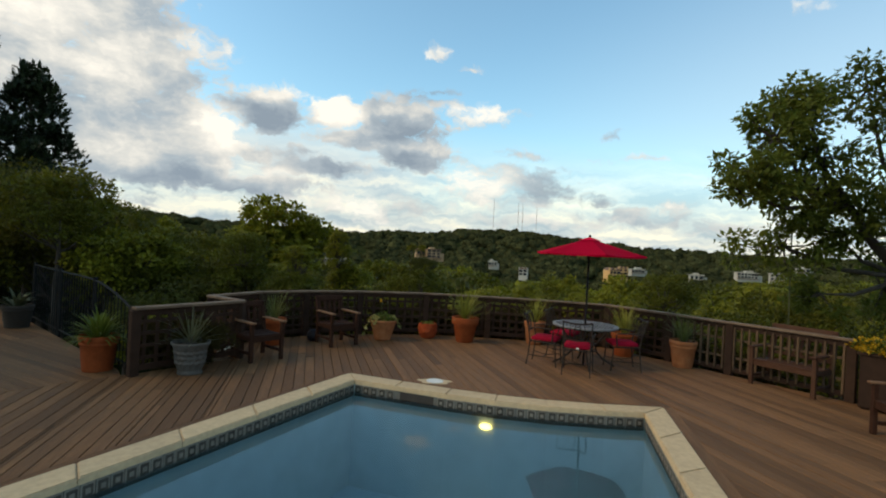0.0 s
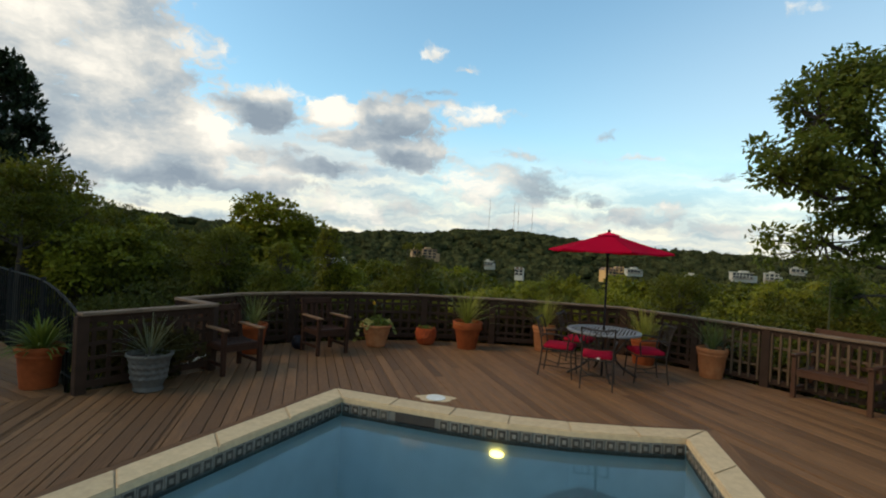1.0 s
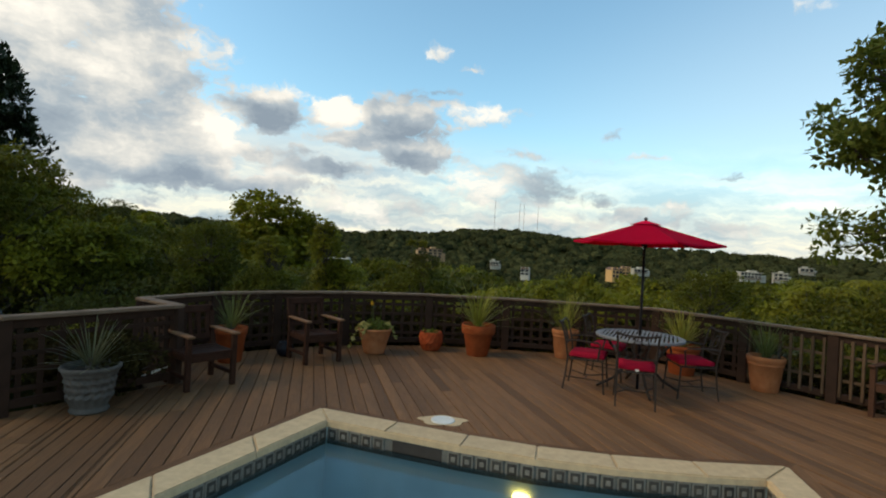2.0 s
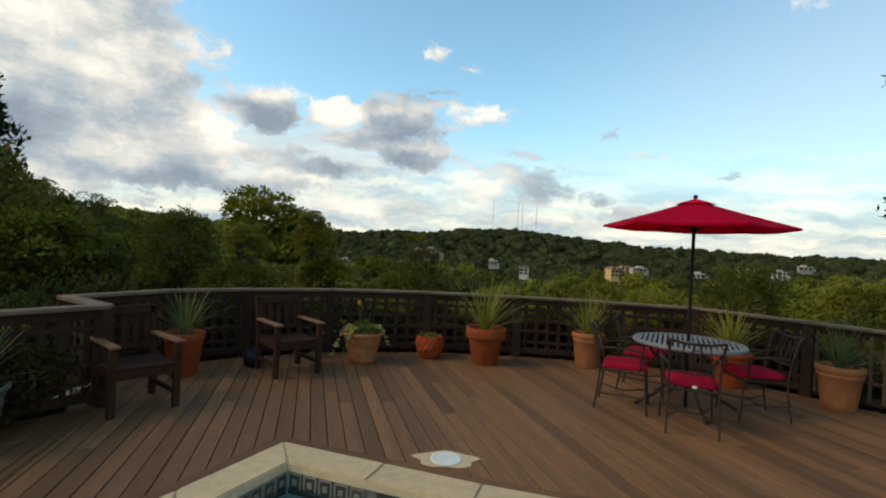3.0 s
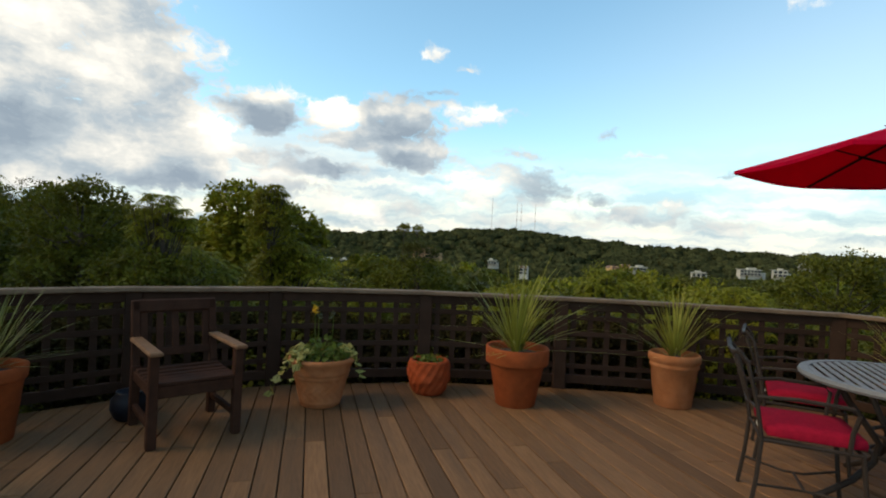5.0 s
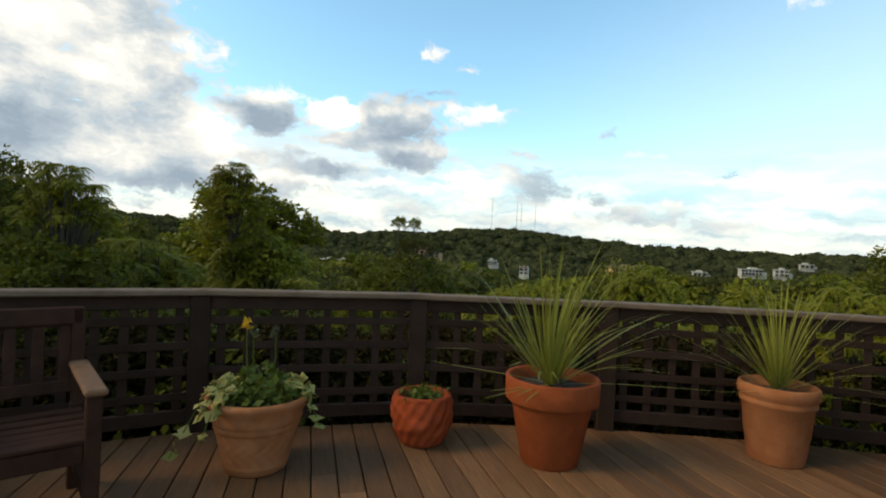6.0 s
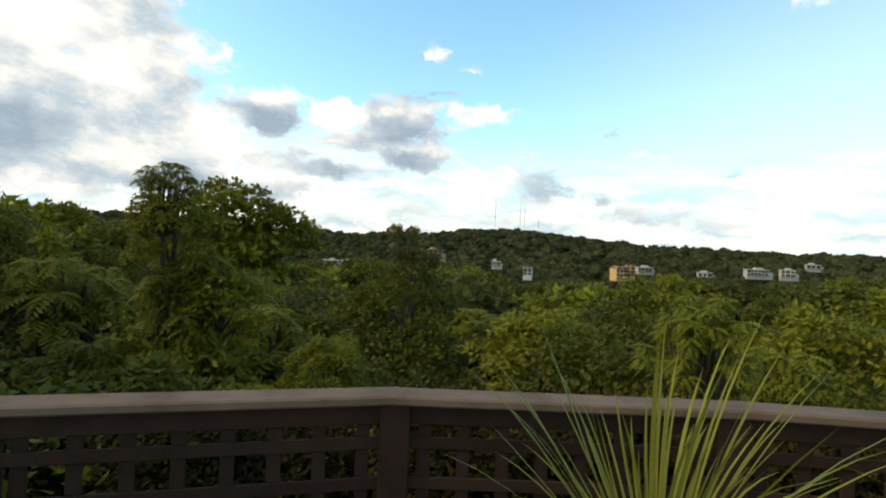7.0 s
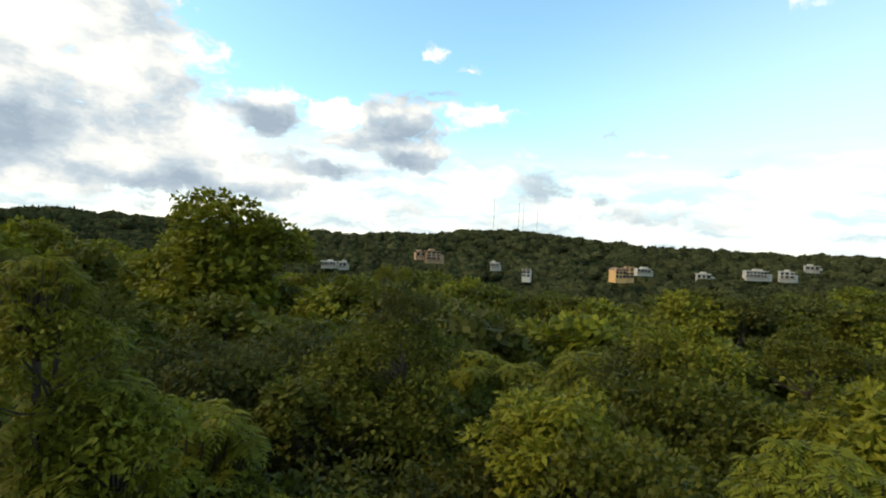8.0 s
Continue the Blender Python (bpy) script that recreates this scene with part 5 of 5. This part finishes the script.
def build_big_tree():
    """The old oak beside the deck: a leaning trunk, bare crooked limbs and leaf clumps with gaps of sky."""
    t = thing("oak_tree", pose(0, 0, 0), "tall oak beside the deck with crooked dark limbs, open crown", "tree")
    rng = np.random.default_rng(31)
    lobes = ((6.15, 7.5, 4.15, 0.85, 0.75, 20), (6.5, 7.3, 4.75, 0.55, 0.5, 12), (5.75, 7.3, 3.5, 0.65, 0.4, 12), (7.0, 7.6, 3.9, 0.7, 0.6, 14), (7.5, 7.7, 3.2, 0.6, 0.45, 9), (6.5, 7.6, 3.3, 0.5, 0.3, 7), (8.3, 7.6, 4.75, 1.0, 0.75, 20), (8.0, 7.9, 5.2, 0.7, 0.5, 9),
             (9.3, 7.2, 4.2, 1.0, 1.0, 18), (6.85, 8.2, 2.35, 0.75, 0.45, 12), (8.0, 7.4, 3.0, 0.7, 0.6, 9), (9.0, 8.2, 2.7, 0.9, 0.6, 12), (8.9, 8.4, 1.7, 0.8, 0.6, 12), (7.9, 8.6, 1.5, 0.6, 0.5, 8), (10.2, 8.0, 5.0, 1.2, 1.0, 14), (7.6, 8.0, 2.65, 0.6, 0.5, 10), (6.9, 7.8, 2.9, 0.5, 0.35, 8), (5.45, 7.2, 3.15, 0.3, 0.25, 5))
    bm = bmesh.new()
    add_tube(bm, [(10.6, 8.2, -4.5), (10.3, 8.2, 0.3), (9.4, 8.0, 1.7), (8.3, 7.8, 2.6), (7.6, 7.6, 3.4)], [0.24, 0.17, 0.12, 0.08, 0.04], 9)
    add_tube(bm, [(9.9, 8.1, 1.0), (9.6, 7.9, 2.6), (9.0, 7.7, 4.0), (8.6, 7.6, 4.9)], [0.14, 0.10, 0.07, 0.03], 8)
    pts, outs = [], []
    for (x, y, z, r, h, n) in lobes:
        x, n = x + 0.26, round(n * 1.05)
        c = Vector((x, y, z))
        s = Vector((7.75, 7.65, 3.1)) if x < 7.9 else Vector((9.1, 7.8, 2.8))
        if z < 2.9:
            s = Vector((9.2, 7.95, 1.9))
        k = s.lerp(c, 0.55) + Vector((0, 0.1, -0.15))
        add_tube(bm, [s, k, c], [0.05, 0.035, 0.015], 6)
        for j in range(n):
            v = rng.normal(0, 1, 3)
            v /= np.linalg.norm(v)
            q = np.array((x, y, z)) + v * np.array([r, r, h]) * rng.uniform(0.35, 1.15)
            add_tube(bm, [c, c.lerp(Vector(q), 0.6) + Vector((0, 0, -0.05)), Vector(q)], [0.022, 0.014, 0.006], 4)
            m = 84
            o = rng.normal(0, 1, (m, 3))
            o /= np.linalg.norm(o, axis=1)[:, None]
            pts.append(q + o * np.array([0.30, 0.30, 0.25]) * rng.uniform(0.2, 1.0, (m, 1)) ** 0.6)
            outs.append(o)
    part("trunk", bm, M_BARK, t)
    part("crown", quads_mesh("crown", leaf_quads(rng, np.concatenate(pts), np.concatenate(outs), 0.12, 0.065, 0.25), M_LEAF_OAK), None, t)
    rope = thing("hanging_rope", pose(0, 0, 0), "thin pale rope hanging from the oak down past the rail", "rope")
    part("rope_strand", tube([(7.39, 8.4, 3.12), (7.42, 8.42, 2.0), (7.46, 8.45, 0.3)], 0.012, 6), M_AGAVE, rope)


build_big_tree()


# ---- far woods, houses and masts ----
def build_woods():
    rng = np.random.default_rng(44)
    n = 9500
    r = 70 * (870 / 70) ** rng.uniform(0, 1, n) ** 0.85
    az = np.radians(rng.uniform(-56, 56, n))
    x, y = r * np.sin(az), r * np.cos(az)
    keep = np.ones(n, bool)
    for hx, hy, w in CLEARINGS:
        u = (y / hy)
        keep &= ~((np.abs(x - hx * u) < w) & (y < hy + 3) & (y > hy - 13))
    x, y, r = x[keep], y[keep], r[keep]
    g = np.array([ground_height(a, b) for a, b in zip(x, y)])
    size = rng.uniform(2.4, 5.4, len(x)) * (1 + r / 900)
    per = 28
    idx = np.repeat(np.arange(len(x)), per)
    o = rng.normal(0, 1, (len(idx), 3))
    o /= np.linalg.norm(o, axis=1)[:, None]
    o[:, 2] = np.abs(o[:, 2]) * 1.1 - 0.25
    lift = np.where(r < 260, 6.0 + 2.0 * rng.uniform(-1, 1, len(x)), 1.0 + rng.uniform(-1, 3.0, len(x)))
    c = np.stack([x, y, g + lift], 1)[idx]
    p = c + o * size[idx][:, None] * np.array([1, 1, 0.85]) * rng.uniform(0.75, 1.1, (len(idx), 1))
    q = leaf_quads(rng, p, o * 1.2, 1.0, 0.8, 0.0)
    k = (size[idx] * 0.42)[:, None, None]
    mid = q.mean(axis=1, keepdims=True)
    q = mid + (q - mid) * k
    # a lumpy core of 24 facets for each crown
    grid = np.array([-1.0, 0.0, 1.0])
    facets = []
    for axis in range(3):
        for sign in (-1, 1):
            for i in range(2):
                for j in range(2):
                    corner = []
                    for a, b in ((i, j), (i + 1, j), (i + 1, j + 1), (i, j + 1)):
                        v = np.roll(np.array([sign, grid[a], grid[b]], float), axis)
                        corner.append(v / np.linalg.norm(v))
                    facets.append(corner)
    facets = np.array(facets)
    wave = 1 + 0.22 * np.sin(facets @ np.array([3.1, 1.7, 2.3]) * 2.0)[None] * rng.uniform(-1, 1, (len(x), 1, 1))
    turn = rng.uniform(0, math.tau, len(x))
    fx = facets[None, :, :, 0] * np.cos(turn)[:, None, None] - facets[None, :, :, 1] * np.sin(turn)[:, None, None]
    fy = facets[None, :, :, 0] * np.sin(turn)[:, None, None] + facets[None, :, :, 1] * np.cos(turn)[:, None, None]
    core = np.stack([fx, fy, np.broadcast_to(facets[None, :, :, 2], fx.shape) * 0.8], -1) * (wave * size[:, None, None] * 0.88)[..., None]
    core = core + np.stack([x, y, g + lift], 1)[:, None, None, :]
    q = np.concatenate([q, core.reshape(-1, 4, 3)])
    part("far_woods", quads_mesh("far_woods", q, M_WOODS), None)
    tagged(bpy.data.objects["far_woods"], "dark green wooded ridge across the valley", "forest", kind="stuff")


def build_house(x, y, z, w, h, d, wall, floors, bays, label, gable=False, turn=0):
    """A house with deep window bays, a roof slab or gables, a set-back upper block and a chimney."""
    w, h, z = w * 0.85, h * 0.8, z + h * 0.2
    rnd = random.Random(round(x * 7 + y))
    ob = thing("hillside_house", pose(x, y, z, 0, 0, turn), label, "house", "houses on the far ridge")
    part("wall", box((-w / 2, 0, -3), (w / 2, d, h), 0.05), wall, ob)
    if gable:
        for gx, gw in ((-w * 0.22, w * 0.56), (w * 0.26, w * 0.48)):
            bm = prism([(gx - gw / 2 - 0.3, h), (gx + gw / 2 + 0.3, h), (gx, h + gw * 0.42)], -0.5, d + 0.5)
            bmesh.ops.rotate(bm, verts=bm.verts, matrix=Matrix.Rotation(math.pi / 2, 3, "X"))
            bmesh.ops.translate(bm, verts=bm.verts, vec=(0, d, 0))
            part("roof", bm, M_ROOF, ob)
        for cx in (-w * 0.46, w * 0.03, w * 0.46):
            part("chimney", box((cx - 0.4, 0.5, h - 0.5), (cx + 0.4, 1.5, h + w * 0.22), 0.04), wall, ob)
    else:
        part("roof", box((-w / 2 - 0.7, -1.2, h), (w / 2 + 0.7, d + 0.5, h + 0.35), 0.05), wall if wall is not M_WALL_TAN else M_ROOF, ob)
        u0 = rnd.uniform(-0.42, 0.0) * w
        u1 = u0 + rnd.uniform(0.3, 0.45) * w
        part("upper_block", box((u0, d * 0.35, h + 0.3), (u1, d, h + 1.6), 0.05), wall, ob)
        part("wing", box((w / 2 - 0.05, d * 0.3, -3), (w / 2 + w * 0.28, d * 0.9, h * 0.55), 0.05), wall, ob)
        part("terrace", box((-w / 2 - 0.6, -1.6, -0.35), (w / 2 + 0.4, 0.1, 0.0), 0.04), M_ROOF, ob)
    fh = h / floors
    for f in range(floors):
        for b in range(bays):
            cx = -w / 2 + (b + 0.5) * w / bays
            half, lo, hi = w / bays * rnd.uniform(0.28, 0.44), f * fh + fh * rnd.uniform(0.10, 0.2), f * fh + fh * rnd.uniform(0.72, 0.86)
            win = part("window", box((cx - half, -0.10, lo), (cx + half, 0.02, hi), 0), M_PANE, ob)
            part("window_sill", box((cx - half * 1.1, -0.25, lo - 0.15), (cx + half * 1.1, 0.02, lo - 0.02), 0), wall, win)
    return ob


HOUSES = [
    (-6, 389, -7, 13, 8, 9, M_WALL_TAN, 3, 3, "tan three-storey house with a brown roof among the trees", False, 12),
    (-16, 391, -4, 9, 4, 8, M_WALL_TAN, 1, 2, "low tan house wing among the trees", False, 12),
    (38, 368, -9, 7, 3.4, 7, M_WALL_PALE, 1, 3, "small white house among the trees", False, -8),
    (118, 338, -13, 9, 6.5, 9, M_WALL_YELLOW, 2, 3, "ochre house with a peaked roof among the trees", True, 10),
    (125, 342, -13, 7, 8, 7, M_WALL_YELLOW, 3, 2, "ochre tower-like house among the trees", True, -10),
    (154, 390, -9, 12, 3.0, 7, M_WALL_PALE, 1, 4, "low pale house among the trees", False, 0),
    (209, 408, -13, 12, 4.5, 8, M_WALL_PALE, 1, 3, "pale house with a dark underside on the slope", False, -20),
    (239, 389, -9.5, 17, 5.4, 8, M_WALL_PALE, 2, 6, "long white two-storey house with many windows", False, -12),
    (262, 389, -10, 11, 6.4, 8, M_WALL_PALE, 2, 3, "white modern house with stepped floors", False, -25),
    (332, 458, -3, 12, 4.4, 8, M_WALL_PALE, 1, 3, "pale house high on the slope", False, -25),
    (-90, 408, -14, 13, 3, 8, M_WALL_PALE, 1, 5, "long low pale house half hidden by trees", False, 5),
    (-79, 410, -15, 7, 4, 8, M_WALL_PALE, 1, 2, "pale house half hidden by trees", False, 5),
    (51, 309, -13, 6, 5, 7, M_WALL_PALE, 2, 2, "small cream house half hidden by trees", True, -15),
]
CLEARINGS = [(h[0], h[1], h[3] * 0.55) for h in HOUSES]
build_woods()
for h in HOUSES:
    build_house(*h)
for x, h in ((79.7, 51), (119.5, 45), (126.5, 44), (149, 42)):
    mast = thing("radio_mast", pose(x, 808, 30), "thin steel radio mast on the far ridge", "mast", "masts on the ridge")
    part("mast_column", tube([(0, 0, 0), (0, 0, h + 6)], [0.4, 0.25], 4), M_MAST, mast)
    for z in (h * 0.5, h * 0.8):
        part("antenna", box((-0.8, -0.3, z), (0.8, 0.3, z + 1.4), 0.05), M_MAST, mast)


# ---- deck boards and pool pieces ----
def spans(poly, o, d):
    """Where the line o + s d lies inside a polygon."""
    hits = []
    n = len(poly)
    for i in range(n):
        p, q = Vector(poly[i]), Vector(poly[(i + 1) % n])
        e = q - p
        det = d.x * e.y - d.y * e.x
        if abs(det) < 1e-9:
            continue
        r = p - o
        s = (r.x * e.y - r.y * e.x) / det
        k = (r.x * d.y - r.y * d.x) / det
        if 0 <= k < 1:
            hits.append(s)
    hits.sort()
    return list(zip(hits[::2], hits[1::2]))


def cut(outer, hole):
    """Spans of outer without those of hole."""
    res = []
    for a, b in outer:
        cur = a
        for c, e in hole:
            if e <= cur or c >= b:
                continue
            if c > cur:
                res.append((cur, c))
            cur = max(cur, e)
        if cur < b:
            res.append((cur, b))
    return res


def build_deck():
    deck = thing("floor", pose(0, 0, 0), "weathered brown wooden deck boards laid side by side", "floor", kind="structure")
    rim = inset(POOL, -0.15)
    edge = inset(DECK, 0.01)
    band = [(-9.79, 10.98), (-7.6, 9.38), (-3.42, 5.93), (-4.55, 4.55), (-9.79, 8.85)]
    rng = random.Random(4)

    def board(bm, pts, lift, c, turn):
        turn_back = Matrix.Rotation(-turn, 2)
        q = [turn_back @ (p - c) for p in pts]
        top = [(p.x, p.y, lift) for p in q]
        inner = sum((Vector(p) for p in top), Vector()) / 4
        vt = [bm.verts.new((p[0], p[1], lift - 0.003)) for p in top]
        vi = []
        for p in top:
            v = Vector(p)
            sx = 0.004 if v.x < inner.x else -0.004
            sy = 0.004 if v.y < inner.y else -0.004
            vi.append(bm.verts.new((v.x + sx, v.y + sy, lift)))
        vb = [bm.verts.new((p[0], p[1], lift - 0.03)) for p in top]
        for k in range(4):
            j = (k + 1) % 4
            bm.faces.new((vt[k], vt[j], vi[j], vi[k]))
            bm.faces.new((vb[k], vb[j], vt[j], vt[k]))
        bm.faces.new(vi)
        bmesh.ops.recalc_face_normals(bm, faces=bm.faces)

    def lay(angle, inside, holes, pitch=0.142, gap=0.008):
        turn = radians(angle)
        d = Vector((-math.sin(turn), math.cos(turn)))
        w = Vector((d.y, -d.x))

        def free(o):
            res = spans(inside, o, d)
            for hole in holes:
                res = cut(res, spans(hole, o, d))
            return res
        def strip(u0, u1, depth=0):
            o0, o1 = w * u0, w * u1
            s0, s1 = free(o0), free(o1)
            if len(s0) != len(s1):
                if depth < 4:
                    strip(u0, (u0 + u1) / 2, depth + 1), strip((u0 + u1) / 2, u1, depth + 1)
                return
            for (a0, b0), (a1, b1) in zip(s0, s1):
                lo, hi = max(a0, a1), min(b0, b1)
                stops, s = [], lo + rng.uniform(1.0, 3.4)
                while s < hi - 0.6:
                    stops.append(s)
                    s += rng.uniform(2.4, 4.2)
                begin = (a0, a1)
                for e in stops + [None]:
                    end = (b0, b1) if e is None else (e - 0.002, e - 0.002)
                    if end[0] - begin[0] > 0.02 and end[1] - begin[1] > 0.02:
                        pts = [o0 + d * begin[0], o0 + d * end[0], o1 + d * end[1], o1 + d * begin[1]]
                        c = sum(pts, Vector((0, 0))) / 4
                        bm = bmesh.new()
                        board(bm, pts, rng.uniform(-0.002, 0.002), c, turn)
                        part("plank", bm, M_DECK, deck).matrix_world = pose(c.x, c.y, 0, 0, 0, angle)
                    if e is not None:
                        begin = (e + 0.002, e + 0.002)

        for i in range(-110, 110):
            strip(i * pitch + gap / 2, (i + 1) * pitch - gap / 2)

    lay(14.6, edge, [rim, band])
    lay(62.0, inset(band, 0.004), [])
    # border board round the pool
    a, b = inset(POOL, -0.145), inset(POOL, 0.05)
    for i in (0, 1, 2, 3, 4, 5, 6, 10):
        j = (i + 1) % len(POOL)
        pts = [Vector(a[i]), Vector(a[j]), Vector(b[j]), Vector(b[i])]
        c = sum(pts, Vector((0, 0))) / 4
        e = pts[1] - pts[0]
        ang = math.atan2(e.y, e.x) - math.pi / 2
        back = Matrix.Rotation(-ang, 2)
        part("border_plank", prism([tuple(back @ (p - c)) for p in pts], -0.03, 0.001), M_DECK, deck).matrix_world = pose(c.x, c.y, 0, 0, 0, math.degrees(ang))
    # joists and skirt below the boards
    ring = bmesh.new()
    for poly, hole in ((inset(DECK, 0.02), inset(POOL, 0.10)),):
        o = [ring.verts.new((x, y, -0.06)) for x, y in poly]
        h = [ring.verts.new((x, y, -0.06)) for x, y in hole]
        es = [ring.edges.new((v[i], v[(i + 1) % len(v)])) for v in (o, h) for i in range(len(v))]
        bmesh.ops.triangle_fill(ring, edges=es, use_beauty=True)
        for i in range(len(poly)):
            a, b = o[i], o[(i + 1) % len(poly)]
            c1, c2 = ring.verts.new((b.co.x, b.co.y, -0.32)), ring.verts.new((a.co.x, a.co.y, -0.32))
            ring.faces.new((a, b, c1, c2))
    part("joist_layer", ring, M_JOIST, deck, "dark joists below the boards")


build_deck()


def build_coping():
    n = len(POOL)
    for i in range(n):
        p0, p1 = Vector(POOL[i]), Vector(POOL[(i + 1) % n])
        q0, q1 = Vector(POOL_IN[i]), Vector(POOL_IN[(i + 1) % n])
        L = (p1 - p0).length
        count = max(1, round(L / 0.92))
        for k in range(count):
            a, b = k / count, (k + 1) / count
            g = 0.003 / L
            a, b = a + (g if k else 0), b - (g if k < count - 1 else 0)
            pts = [p0.lerp(p1, a), p0.lerp(p1, b), q0.lerp(q1, b), q0.lerp(q1, a)]
            mid = sum(pts, Vector((0, 0))) / 4
            bm = prism([tuple(p - mid) for p in pts], -0.03, 0.035)
            es = [e for e in bm.edges if e.verts[0].co.z > 0 and e.verts[1].co.z > 0]
            bmesh.ops.bevel(bm, geom=es, offset=0.012, segments=2, affect="EDGES")
            part("coping_stone", bm, M_COPING, pool).matrix_world = pose(mid.x, mid.y, 0)
        # band of square tiles below the coping
        d = (q1 - q0).normalized()
        nrm = Vector((d.y, -d.x))
        Lq = (q1 - q0).length
        t = max(1, int(Lq / 0.116))
        ang = math.degrees(math.atan2(d.y, d.x))
        if i in (7, 8, 9):
            continue
        part("tile_backing", box((0, 0.013, -0.20), (Lq, 0.017, -0.031), 0), M_GROUT, pool).matrix_world = pose(q0.x, q0.y, 0, 0, 0, ang)
        outer = mesh_of(box((-0.055, 0.0, -0.168), (0.055, 0.012, -0.033), 0.002), M_TILE_IN, name="tile")
        inner = mesh_of(box((-0.041, 0.004, -0.150), (0.041, -0.002, -0.050), 0.002), M_TILE, name="tile_field")
        core = mesh_of(box((-0.020, 0.0, -0.122), (0.020, -0.005, -0.078), 0.002), M_TILE_IN, name="tile_centre")
        for k in range(t):
            c = q0 + d * ((k + 0.5) * Lq / t)
            if i == 1 and 0.05 < (k + 0.5) * Lq / t < 0.62:
                continue
            ob = part("tile", outer, None, pool)
            ob.matrix_world = pose(c.x, c.y, 0, 0, 0, ang)
            part("tile_field", inner, None, ob)
            part("tile_centre", core, None, ob)
        if i == 1:
            c = q0 + d * 0.33
            # flat dark plate: its colour stands for the shade inside the skimmer opening
            part("skimmer_mouth", box((-0.25, 0.012, -0.16), (0.25, 0.018, -0.04), 0.002), M_JOIST, pool, "dark flat plate for the shaded skimmer opening").matrix_world = pose(c.x, c.y, 0, 0, 0, ang)
        if i == 2:
            lamp = q0 + d * 0.56
            part("pool_lamp", lathe([(0.07, 0.0), (0.07, 0.02), (0.05, 0.035)], 24), M_POOL_LAMP, pool, "lit round underwater lamp").matrix_world = (
                pose(lamp.x, lamp.y, WATER_Z - 0.17, 0, 0, ang) @ pose(0, 0, 0, 90, 0, 0) @ Matrix.Diagonal((1.1, 0.55, 1, 1)))


build_coping()
